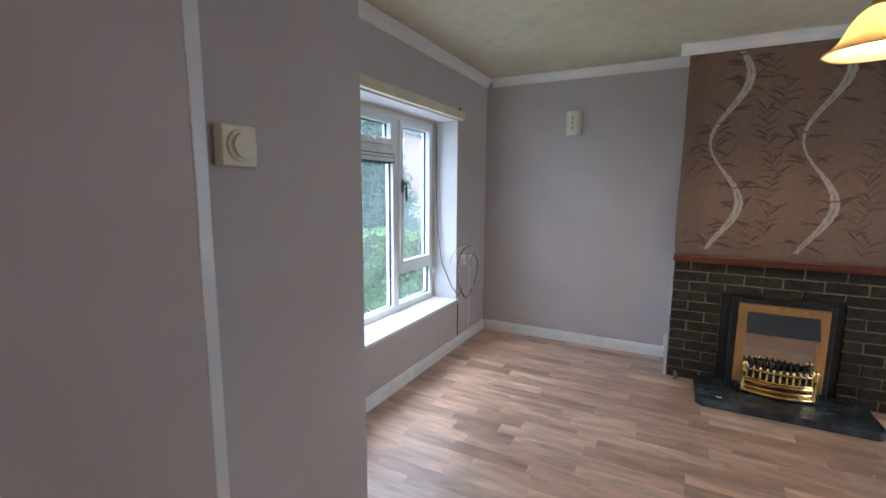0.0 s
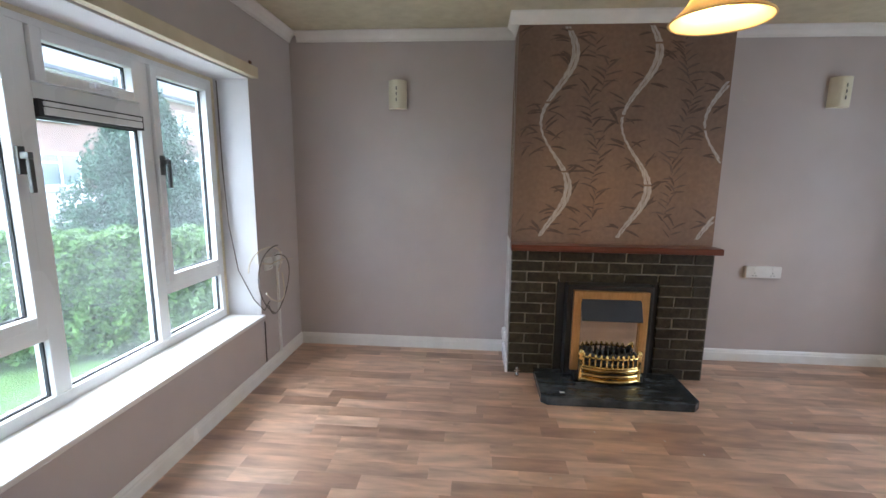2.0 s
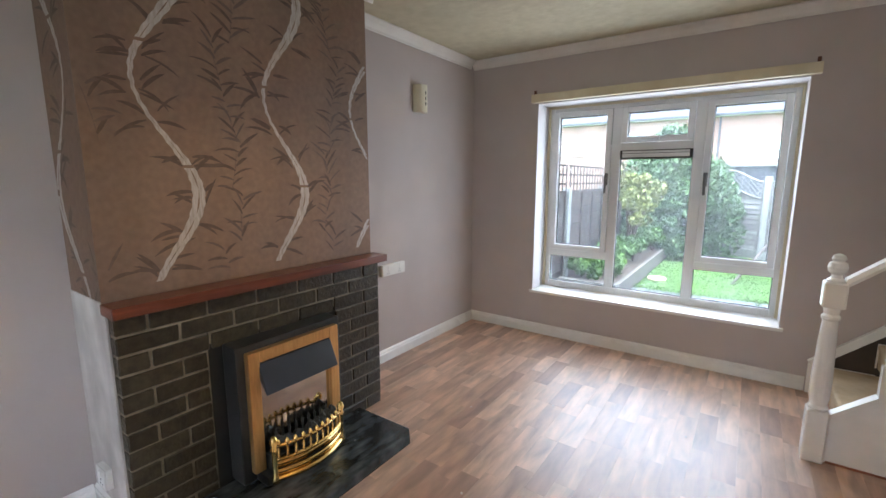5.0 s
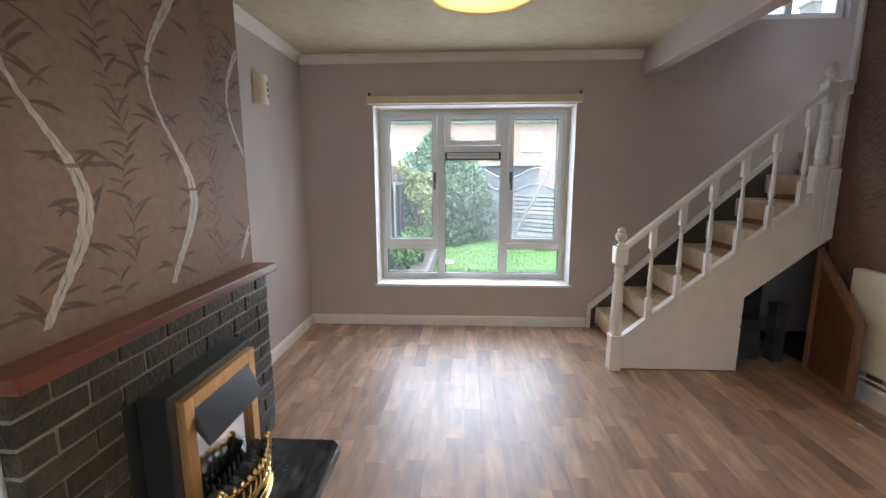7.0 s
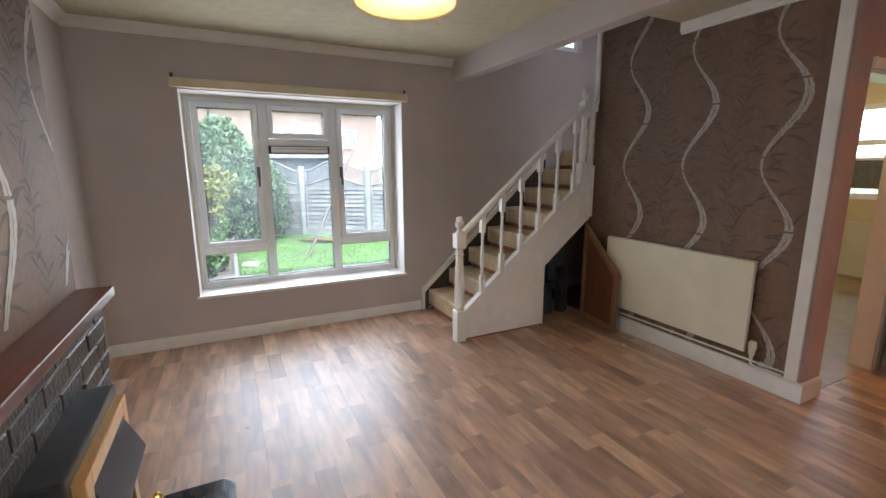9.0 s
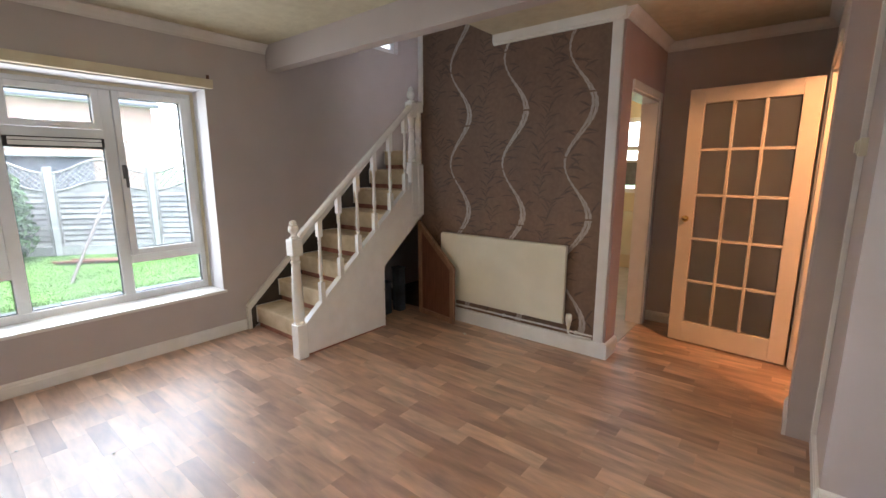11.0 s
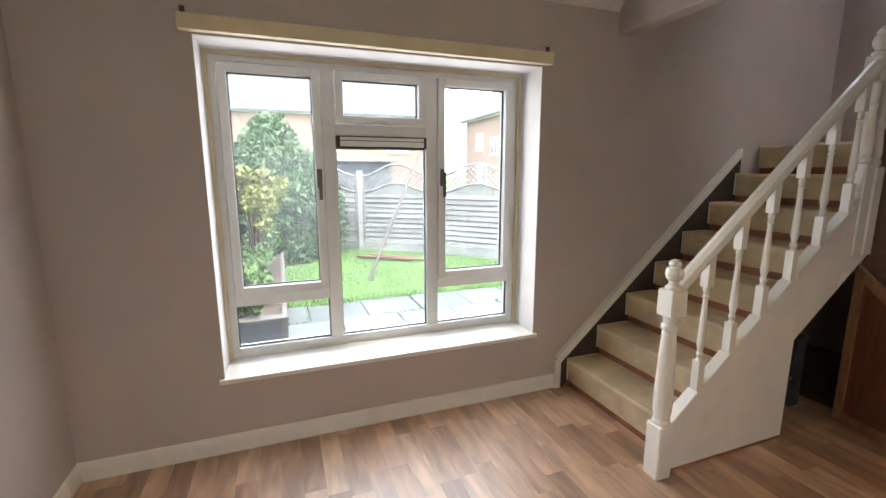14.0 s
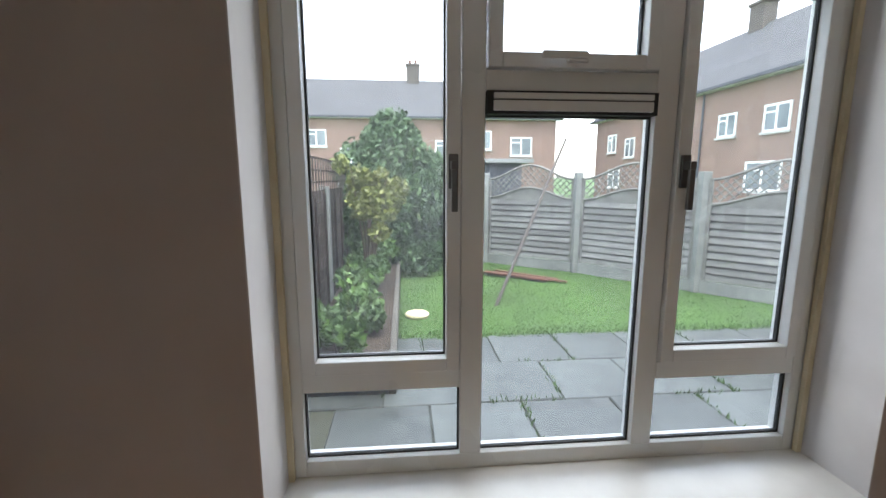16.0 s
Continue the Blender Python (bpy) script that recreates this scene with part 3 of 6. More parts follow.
setting(one_box("trim_stair_wall_end", 2.45, 2.495, YW, YW + 0.02, 1.95, 3.4, M["gloss"], bevel=0.004), "white vertical board above the stair newel", "trim")
setting(one_box("trim_porch_strip", RX, RX + 0.022, 0.694, 0.722, 0.092, H - 0.07, M["gloss"], bevel=0.004), "white vertical cover strip beside the thermostat", "trim")


# ---- wallpaper print: wavy pale stems with slender leaves ----
def print_paper(parent, u0, u1, v0, v1, place, first, period, wave, crest, flip, seed, soft_lit=False):
    """place(u, v, lift) gives the point on the wall. Stems swing by 0.1 m about first + k * period; crest: a height at which they swing to +u."""
    rnd = random.Random(seed)
    sets = {"stem": ([], []), "leaf": ([], []), "leaf_pale": ([], [])}

    def poly(which, pts, lift):
        if all(u0 + 0.004 < u < u1 - 0.004 and v0 + 0.004 < v < v1 - 0.004 for u, v in pts):
            vs, fs = sets[which]
            k = len(vs)
            step = lift + (len(fs) % 9) * 0.00004
            vs.extend(place(u, v, step) for u, v in pts)
            fs.append(list(range(k, k + len(pts))))

    def swing(c, v):
        return c + flip * 0.1 * math.cos(2 * math.pi * (v - crest) / wave)

    def leaf(which, u, v, ang, length, wide, bend, lift):
        a, b = [], []
        for i in range(6):
            s = i / 5
            th = ang + bend * s
            cu, cv = u + length * s * math.cos(ang + bend * s * 0.5), v + length * s * math.sin(ang + bend * s * 0.5)
            w = wide * math.sin(math.pi * min(1, 0.12 + 0.88 * s)) ** 0.8
            a.append((cu - w * math.sin(th), cv + w * math.cos(th)))
            b.append((cu + w * math.sin(th), cv - w * math.cos(th)))
        poly(which, a + b[::-1], lift)

    k0 = int((u0 - first) / period) - 1
    for k in range(k0, k0 + int((u1 - u0) / period) + 4):
        c = first + k * period
        n = int((v1 - v0) / 0.012)
        for i in range(n):
            a, b = v0 + i * 0.012, v0 + i * 0.012 + 0.0122
            for strand in (-1, 1):
                pts = []
                for v in (a, b):
                    ph = 2 * math.pi * (v - crest) / wave
                    fat = 0.5 + 0.5 * math.cos(ph + 0.45)
                    half = 0.007 + 0.019 * fat
                    mid = swing(c, v)
                    gap = 0.0035 * fat * (0.5 + 0.5 * math.sin(v * 61 + k))
                    pts.append((mid + strand * gap, mid + strand * (half + 0.0025 * math.sin(v * 140 + k * 3 + strand))))
                if (i + 7 * k) % 37 != 0:
                    q = [(pts[0][0], a), (pts[0][1], a), (pts[1][1], b), (pts[1][0], b)]
                    poly("stem", q, 0.0016)
        v = v0 - 0.1 + (k % 3) * 0.03
        while v < v1:
            for side in (-1, 1):
                for j in range(rnd.randint(2, 4)):
                    u = swing(c, v) + side * 0.018
                    ang = math.pi / 2 - side * rnd.uniform(0.35, 1.9)
                    leaf("leaf", u + side * 0.004 * j, v + rnd.uniform(-0.04, 0.04), ang, rnd.uniform(0.07, 0.14), rnd.uniform(0.0045, 0.0085), -side * rnd.uniform(0.2, 1.0), 0.0010)
            v += rnd.uniform(0.11, 0.17)
        cc = c + period / 2
        v = v0 - 0.1
        while v < v1:
            u = cc + rnd.uniform(-0.05, 0.05)
            lean = rnd.uniform(-0.3, 0.3)
            leaf("leaf_pale", u, v, math.pi / 2 + lean, 0.2, 0.0016, 0.2, 0.0007)
            for j in range(11):
                s = j / 10
                side = 1 if j % 2 else -1
                leaf("leaf_pale" if rnd.random() < 0.6 else "leaf", u + math.cos(math.pi / 2 + lean) * 0.2 * s, v + 0.2 * s, math.pi / 2 - side * rnd.uniform(0.3, 1.25),
                     rnd.uniform(0.06, 0.12), rnd.uniform(0.004, 0.0075), -side * rnd.uniform(0.1, 0.9), 0.0008)
            v += rnd.uniform(0.19, 0.24)
    for which, mat, name in (("leaf_pale", "paper_leaf_pale", "soft_leaf_print"), ("leaf", "paper_leaf", "dark_leaf_print"), ("stem", "paper_stem", "stem_print")):
        raw(name, *sets[which], M["paper_leaf_pale" if soft_lit and which != "stem" else mat], parent)["kind"] = "stuff"


breast = bpy.data.objects["wall_chimney_breast"]
print_paper(breast, 0.32, 1.655, 0.96, H - 0.07, lambda u, v, d: (u, 3.87 - d, v), 0.585, 0.518, 0.86, 1.30, 1, 4)
print_paper(breast, 3.87, YF, 0.12, H - 0.07, lambda u, v, d: (0.32 - d, u, v), 4.06, 0.50, 0.86, 1.30, 1, 5)
# same paper; the stair wall's weaker light is put into paler leaf colour
print_paper(bpy.data.objects["wall_stairs"], 0.785, 2.45, 0.122, 3.3, lambda u, v, d: (u, YW + d, v), 0.975, 0.53, 0.80, 1.82, -1, 6, True)


# ---- windows ----
def window_unit(name, wx, out, y0, y1, z0, z1, label):
    """A white plastic window: a tall casement each side over a low fixed light, a top-hung vent over a tall fixed light between."""
    w = setting(thing(name, (wx, (y0 + y1) / 2, z0), label, "window"), label, "window")

    def X(d0, d1):
        return tuple(sorted((wx + out * d0, wx + out * d1)))
    cy = (y0 + y1) / 2
    g = {"lo": z0 + 0.062, "lt": z0 + 0.292, "ct": z1 - 0.10}
    m0, m1 = cy - 0.26, cy + 0.26
    bm = bmesh.new()
    fa, fb = X(-0.03, 0.04)
    box(bm, fa, fb, y0, y0 + 0.055, z0, z1)
    box(bm, fa, fb, y1 - 0.055, y1, z0, z1)
    box(bm, fa, fb, y0 + 0.055, y1 - 0.055, z0, z0 + 0.06)
    box(bm, fa, fb, y0 + 0.055, y1 - 0.055, z1 - 0.05, z1)
    for a, b in ((m0 - 0.07, m0), (m1, m1 + 0.07)):
        box(bm, fa, fb, a, b, z0 + 0.06, z1 - 0.05)
    for a, b in ((y0 + 0.055, m0 - 0.07), (m1 + 0.07, y1 - 0.055)):
        box(bm, fa, fb, a, b, z0 + 0.295, z0 + 0.355)
    box(bm, fa, fb, m0, m1, z0 + 1.21, z0 + 1.27)
    part("window_frame", bm, M["pvc"], w, bevel=0.004)
    lights = []
    for a, b in ((y0 + 0.055, m0 - 0.07), (m1 + 0.07, y1 - 0.055)):
        lights.append((a + 0.004, b - 0.004, z0 + 0.359, z1 - 0.054, True))
        lights.append((a, b, z0 + 0.06, z0 + 0.295, False))
    lights.append((m0 + 0.004, m1 - 0.004, z0 + 1.274, z1 - 0.054, True))
    lights.append((m0, m1, z0 + 0.06, z0 + 1.145, False))
    for a, b, c, d, opens in lights:
        k = 0.042 if opens else 0.0
        if opens:
            bm = bmesh.new()
            sa, sb = X(-0.046, 0.03)
            box(bm, sa, sb, a, a + k, c, d)
            box(bm, sa, sb, b - k, b, c, d)
            box(bm, sa, sb, a + k, b - k, c, c + k)
            box(bm, sa, sb, a + k, b - k, d - k, d)
            part("sash", bm, M["pvc"], w, bevel=0.004)
        a, b, c, d = a + k, b - k, c + k, d - k
        bm = bmesh.new()
        ra, rb = X(-0.006, 0.012)
        e = 0.005
        box(bm, ra, rb, a, a + e, c, d)
        box(bm, ra, rb, b - e, b, c, d)
        box(bm, ra, rb, a + e, b - e, c, c + e)
        box(bm, ra, rb, a + e, b - e, d - e, d)
        part("gasket", bm, M["rubber"], w, "black rubber gasket")
        pa, pb = X(0.0, 0.005)
        p = one_box("pane", pa, pb, a + e, b - e, c + e, d - e, M["glass"], w, "clear glass")
        p.visible_shadow = False
    # trickle vent
    va, vb = X(-0.045, 0.02)
    bm = bmesh.new()
    box(bm, va, vb, m0 + 0.002, m1 - 0.002, z0 + 1.145, z0 + 1.21)
    vent = part("trickle_vent", bm, M["rubber"], w, "black-edged ventilator")
    va, vb = X(-0.056, -0.044)
    bm = bmesh.new()
    box(bm, va, vb, m0 + 0.02, m1 - 0.02, z0 + 1.153, z0 + 1.182)
    box(bm, va, vb, m0 + 0.02, m1 - 0.02, z0 + 1.186, z0 + 1.203)
    part("vent_flap", bm, M["pvc"], vent, "white flap", bevel=0.003)
    # casement handles hang down; the vent's lies along its rail
    for hy in (m0 - 0.075 - 0.021, m1 + 0.075 + 0.021):
        bm = bmesh.new()
        ha, hb = X(-0.058, -0.046)
        box(bm, ha, hb, hy - 0.014, hy + 0.014, z0 + 0.93, z0 + 1.03)
        ha, hb = X(-0.092, -0.056)
        box(bm, ha, hb, hy - 0.010, hy + 0.010, z0 + 0.985, z0 + 1.010)
        ha, hb = X(-0.092, -0.078)
        box(bm, ha, hb, hy - 0.009, hy + 0.009, z0 + 0.865, z0 + 0.985)
        part("handle", bm, M["handle_grey"], w, "dark grey metal handle", bevel=0.003)
    bm = bmesh.new()
    ha, hb = X(-0.075, -0.046)
    box(bm, ha, hb, cy - 0.03, cy + 0.03, z0 + 1.287, z0 + 1.309)
    ha, hb = X(-0.085, -0.070)
    box(bm, ha, hb, cy - 0.02, cy + 0.11, z0 + 1.292, z0 + 1.312)
    part("handle", bm, M["pvc"], w, "white vent handle", bevel=0.004)
    return w


window_unit("window_1", XB + 0.28, 1, WY0, WY1, WZ0 + 0.003, WZ1, "white plastic back window with closed casements")
window_unit("window_2", XF - 0.26, -1, WY0, WY1, FZ0 + 0.003, FZ1, "white plastic front window with closed casements")


def sill_and_batten(x, inn, tag, WZ0, WZ1):
    """Sill board with rounded nose, cover strip round the frame, cream batten over the opening with its end brackets."""
    def X(a, b):
        return tuple(sorted((x + inn * a, x + inn * b)))
    a, b = X(-0.25, 0.018)
    setting(one_box("sill_" + tag, a, b, WY0 - 0.02, WY1 + 0.02, WZ0 - 0.012, WZ0 + 0.012, M["gloss"], bevel=0.005), "white gloss window sill board", "window sill")
    bm = bmesh.new()
    a, b = X(-0.245, -0.225)
    box(bm, a, b, WY0, WY0 + 0.022, WZ0 + 0.012, WZ1 - 0.022)
    box(bm, a, b, WY1 - 0.022, WY1, WZ0 + 0.012, WZ1 - 0.022)
    box(bm, a, b, WY0, WY1, WZ1 - 0.022, WZ1)
    setting(part("trim_reveal_" + tag, bm, M["pelmet"], bevel=0.003), "cream bead round the window frame", "trim")
    bm = bmesh.new()
    a, b = X(-0.225, -0.0005)
    box(bm, a, b, WY0, WY0 + 0.004, WZ0 + 0.012, WZ1 - 0.004)
    box(bm, a, b, WY1 - 0.004, WY1, WZ0 + 0.012, WZ1 - 0.004)
    box(bm, a, b, WY0, WY1, WZ1 - 0.004, WZ1)
    setting(part("trim_reveal_lining_" + tag, bm, M["reveal"]), "white painted window reveal", "trim")
    t = thing("curtain_batten", (x, (WY0 + WY1) / 2, WZ1), "cream painted wooden curtain batten above the window", "curtain batten", "window battens")
    a, b = X(0.0, 0.045)
    one_box("batten", a, b, WY0 - 0.045, WY1 + 0.045, WZ1 + 0.005, WZ1 + 0.070, M["pelmet"], t, bevel=0.004)
    for y in (WY0 - 0.025, WY1 + 0.025):
        a, b = X(0.0, 0.012)
        one_box("bracket", a, b, y - 0.010, y + 0.010, WZ1 + 0.070, WZ1 + 0.105, M["door_wood"], t, "small brown bracket end", bevel=0.003)


sill_and_batten(XB, -1, "back", WZ0, WZ1)
sill_and_batten(XF, 1, "front", FZ0, FZ1)

# small upper window on the stairs and the kitchen window
for nm, lab, horizontal in (("window_3", "white plastic window above the stairs", False), ("window_4", "white plastic kitchen window", True)):
    w = setting(thing(nm, (XB + 0.1, 0.1, 2.62) if not horizontal else (1.6, -2.95, 1.05), lab, "window"), lab, "window")
    bm = bmesh.new()
    gl = bmesh.new()
    if not horizontal:
        for a, b, c, d in ((-0.31, -0.25, 2.62, 3.6), (0.49, 0.55, 2.62, 3.6), (-0.25, 0.49, 2.62, 2.68), (-0.25, 0.49, 3.54, 3.6), (0.09, 0.15, 2.68, 3.54)):
            box(bm, XB + 0.06, XB + 0.12, a, b, c, d)
        box(gl, XB + 0.085, XB + 0.09, -0.25, 0.49, 2.68, 3.54)
    else:
        for a, b, c, d in ((1.05, 1.11, 1.05, 2.05), (2.14, 2.2, 1.05, 2.05), (1.11, 2.14, 1.05, 1.11), (1.11, 2.14, 1.99, 2.05), (1.11, 2.14, 1.62, 1.68)):
            box(bm, a, b, -2.98, -2.92, c, d)
        box(gl, 1.11, 2.14, -2.955, -2.95, 1.11, 1.99)
    part("window_frame", bm, M["pvc"], w, bevel=0.004)
    p = part("pane", gl, M["glass"], w)
    p.visible_shadow = False
b = thing("roller_blind", (1.6, -2.88, 1.3), "grey roller blind half down over the kitchen window", "blind")
one_box("fabric", 1.12, 2.13, -2.897, -2.893, 1.16, 1.46, M["blind"], b)
one_box("bottom_bar", 1.12, 2.13, -2.90, -2.885, 1.46, 1.49, M["gloss"], b)


# ---- doorways ----
def casing_x(name, xf, face, y0, y1, z1, material, label, wide=0.06, deep=0.11, near=True):
    """Architrave on one face of a wall that runs along y, with the lining inside the opening."""
    bm = bmesh.new()
    a, b = sorted((xf, xf + face * 0.016))
    box(bm, a, b, y0 - wide, y0, 0, z1 + wide)
    if near:
        box(bm, a, b, y1, y1 + wide, 0, z1 + wide)
    box(bm, a, b, y0, y1, z1, z1 + wide)
    a, b = sorted((xf - face * deep, xf + face * 0.004))
    box(bm, a, b, y0, y0 + 0.02, 0, z1)
    if near:
        box(bm, a, b, y1 - 0.02, y1, 0, z1)
    box(bm, a, b, y0 + 0.02, y1 - 0.02, z1 - 0.02, z1)
    return setting(part(name, bm, material, bevel=0.003), label, "door frame")


casing_x("trim_kitchen_doorway", 0.70, -1, -0.66, 0.08, 1.93, M["gloss"], "cream painted kitchen door frame", deep=0.13, near=False)
casing_x("trim_porch_doorway", PX, 1, -0.36, 0.33, 2.0, M["pine"], "cream painted porch door frame", near=False)

# ---- glazed door to the porch, standing open ----
HX, HY, DW, DH = -0.335, -0.385, 0.765, 1.955
door = setting(thing("door_1", (HX, HY, 0), "cream glazed door with fifteen obscured panes, standing open", "door"), "cream glazed door with fifteen obscured panes, standing open", "door")
swing_m = Matrix.Translation((HX, HY, 0)) @ Matrix.Rotation(radians(-5), 4, "Z")


def dbox(bm, a, b, c, d, y0=-0.02, y1=0.02):
    box(bm, a, b, y0, y1, c, d, swing_m)


gx0, gx1, gz0, gz1 = 0.10, DW - 0.10, 0.175, DH - 0.105
bm = bmesh.new()
dbox(bm, 0, gx0, 0.012, DH)
dbox(bm, gx1, DW, 0.012, DH)
dbox(bm, gx0, gx1, 0.012, gz0)
dbox(bm, gx0, gx1, gz1, DH)
part("door_frame", bm, M["pine"], door, bevel=0.003)
for i in range(1, 3):
    x = gx0 + (gx1 - gx0) * i / 3
    bm = bmesh.new()
    dbox(bm, x - 0.011, x + 0.011, gz0, gz1, -0.016, 0.016)
    part("glazing_bar", bm, M["pine"], door, bevel=0.003)
for j in range(1, 5):
    z = gz0 + (gz1 - gz0) * j / 5
    bm = bmesh.new()
    dbox(bm, gx0, gx1, z - 0.011, z + 0.011, -0.015, 0.015)
    part("glazing_bar", bm, M["pine"], door, bevel=0.003)
for i in range(3):
    for j in range(5):
        a, b = gx0 + (gx1 - gx0) * i / 3 + 0.010, gx0 + (gx1 - gx0) * (i + 1) / 3 - 0.010
        c, d = gz0 + (gz1 - gz0) * j / 5 + 0.010, gz0 + (gz1 - gz0) * (j + 1) / 5 - 0.010
        bm = bmesh.new()
        dbox(bm, a, b, c, d, -0.003, 0.003)
        part("pane", bm, M["obscure"], door, "obscured glass")
for sy in (-1, 1):
    bm = bmesh.new()
    p = swing_m @ Vector((DW - 0.055, sy * 0.02, 1.0))
    q = swing_m @ Vector((DW - 0.055, sy * 0.055, 1.0))
    tube(bm, [p, p.lerp(q, 0.5)], 0.009, 12)
    ball = bmesh.ops.create_uvsphere(bm, u_segments=14, v_segments=8, radius=0.025)
    bmesh.ops.translate(bm, verts=ball["verts"], vec=q)
    part("door_knob", bm, M["brass"], door, "round brass knob", smooth=True)


# ---- fireplace ----
fp = thing("fireplace_surround", (0.985, 3.83, 0), "blackened brick fireplace surround with a wooden mantel shelf", "fireplace")
BX0, BX1, BYF, BZ = 0.325, 1.645, 3.795, 0.885
OX0, OX1, OZ = 0.638, 1.31, 0.69
bm = bmesh.new()
for a, b, c, d in ((BX0, OX0, 0, BZ), (OX1, BX1, 0, BZ), (OX0, OX1, OZ, BZ)):
    box(bm, a + 0.003, b - 0.003, BYF + 0.007, 3.868, c, d)
part("mortar_bed", bm, M["mortar_black"], fp, "dark mortar")
one_box("fire_board", OX0, OX1, BYF + 0.012, 3.868, 0, OZ, M["soot"], fp, "black board behind the fire")
bm = bmesh.new()
box(bm, 0.312, 1.672, 3.750, 3.869, BZ, BZ + 0.042)
part("mantel_shelf", bm, M["mahogany"], fp, "red-brown varnished wooden shelf", bevel=0.006)

# loose black hearth with clipped corners
bm = bmesh.new()
prism(bm, [(0.50, 3.785), (0.50, 3.40), (0.535, 3.365), (1.40, 3.365), (1.445, 3.41), (1.445, 3.785)], "z", 0.0, 0.052)
tagged(part("hearth_slab", bm, M["slate"], bevel=0.006), "black polished stone hearth slab with chipped edges", "hearth")

# electric fire
FX0, FX1, FYF = 0.725, 1.205, 3.665
fire = thing("electric_fire", (0.965, 3.72, 0.052), "black and gold electric fire with a brass fret", "electric fire")
bm = bmesh.new()
box(bm, FX0 - 0.035, FX1 + 0.035, FYF + 0.03, 3.800, 0.052, 0.675)
part("casing", bm, M["soot"], fire, "black casing", bevel=0.008)
bm = bmesh.new()
k = 0.052
box(bm, FX0, FX0 + k, FYF, FYF + 0.032, 0.10, 0.645)
box(bm, FX1 - k, FX1, FYF, FYF + 0.032, 0.10, 0.645)
box(bm, FX0 + k, FX1 - k, FYF, FYF + 0.032, 0.645 - k, 0.645)
part("trim_frame", bm, M["oak_trim"], fire, "gold-coloured frame", bevel=0.004)
one_box("back_panel", FX0 + k, FX1 - k, FYF + 0.022, FYF + 0.028, 0.15, 0.592, M["mirror"], fire, "smoked reflecting back panel")
bm = bmesh.new()
prism(bm, [(FYF + 0.03, 0.588), (FYF + 0.005, 0.588), (FYF - 0.050, 0.462), (FYF - 0.040, 0.457), (FYF + 0.03, 0.555)], "x", FX0 + k - 0.004, FX1 - k + 0.004)
part("hood", bm, M["gunmetal"], fire, "dark grey sloping hood", bevel=0.004)
bm = bmesh.new()
box(bm, FX0 + 0.02, FX1 - 0.02, FYF - 0.055, FYF + 0.03, 0.054, 0.10)
part("plinth", bm, M["soot"], fire, "black base", bevel=0.006)
rnd = random.Random(3)
bm = bmesh.new()
for i in range(46):
    s = bmesh.ops.create_icosphere(bm, subdivisions=1, radius=rnd.uniform(0.018, 0.032))
    c = Vector((rnd.uniform(FX0 + 0.075, FX1 - 0.075), rnd.uniform(FYF - 0.052, FYF + 0.0), rnd.uniform(0.16, 0.225)))
    for v in s["verts"]:
        v.co = v.co * rnd.uniform(0.75, 1.2) + c
part("coal_bed", bm, M["coal"], fire, "black imitation coals")["kind"] = "stuff"
one_box("coal_tray", FX0 + 0.06, FX1 - 0.06, FYF - 0.06, FYF + 0.02, 0.10, 0.165, M["soot"], fire, "black tray")


def bow(u, out=0.0):
    """The fret's bowed front: u from -1 to 1 across."""
    return 0.965 + u * 0.185, FYF - 0.060 - 0.05 * (1 - u * u) - out


for name, z, r in (("fret_rail", 0.228, 0.008), ("fret_rail", 0.165, 0.009), ("fret_rail", 0.075, 0.013)):
    bm = bmesh.new()
    tube(bm, [(*bow(-1 + i / 10), z) for i in range(21)], r, 8)
    part(name, bm, M["brass"], fire, "bowed brass rail", smooth=True)
for z0, z1 in ((0.084, 0.118), (0.124, 0.156)):
    bm = bmesh.new()
    for i in range(20):
        (xa, ya), (xb, yb) = bow(-1 + i / 10), bow(-1 + (i + 1) / 10)
        lo = 0.012 * math.cos((i / 20 - 0.5) * math.pi * 3)
        lo2 = 0.012 * math.cos(((i + 1) / 20 - 0.5) * math.pi * 3)
        vs = [bm.verts.new(p) for p in ((xa, ya, z0 + max(0, lo)), (xb, yb, z0 + max(0, lo2)), (xb, yb - 0.004, z1), (xa, ya - 0.004, z1))]
        bm.faces.new(vs)
        vs2 = [bm.verts.new(p) for p in ((xa, ya + 0.008, z0 + max(0, lo)), (xb, yb + 0.008, z0 + max(0, lo2)), (xb, yb + 0.004, z1), (xa, ya + 0.004, z1))]
        bm.faces.new(vs2[::-1])
        bm.faces.new((vs[3], vs[2], vs2[2], vs2[3]))
        bm.faces.new((vs[0], vs2[0], vs2[1], vs[1]))
    bmesh.ops.remove_doubles(bm, verts=bm.verts[:], dist=0.0004)
    part("fret_plate", bm, M["brass"], fire, "pressed brass fret", smooth=True)
for i in range(11):
    u = -0.92 + i * 0.184
    x, y = bow(u)
    bm = bmesh.new()
    turned(bm, [(0.006, 0.165), (0.009, 0.175), (0.005, 0.185), (0.008, 0.205), (0.005, 0.218), (0.009, 0.232), (0.011, 0.243), (0.006, 0.252), (0.002, 0.257)], x, y, 10)
    part("fret_bar", bm, M["brass"], fire, smooth=True)
for i in range(9):
    u = -0.8 + i * 0.2
    bm = bmesh.new()
    turned(bm, [(0.005, 0.20), (0.006, 0.25), (0.003, 0.262), (0.001, 0.27)], 0.965 + u * 0.175, FYF - 0.008, 8)
    part("back_spike", bm, M["coal"], fire, smooth=True)
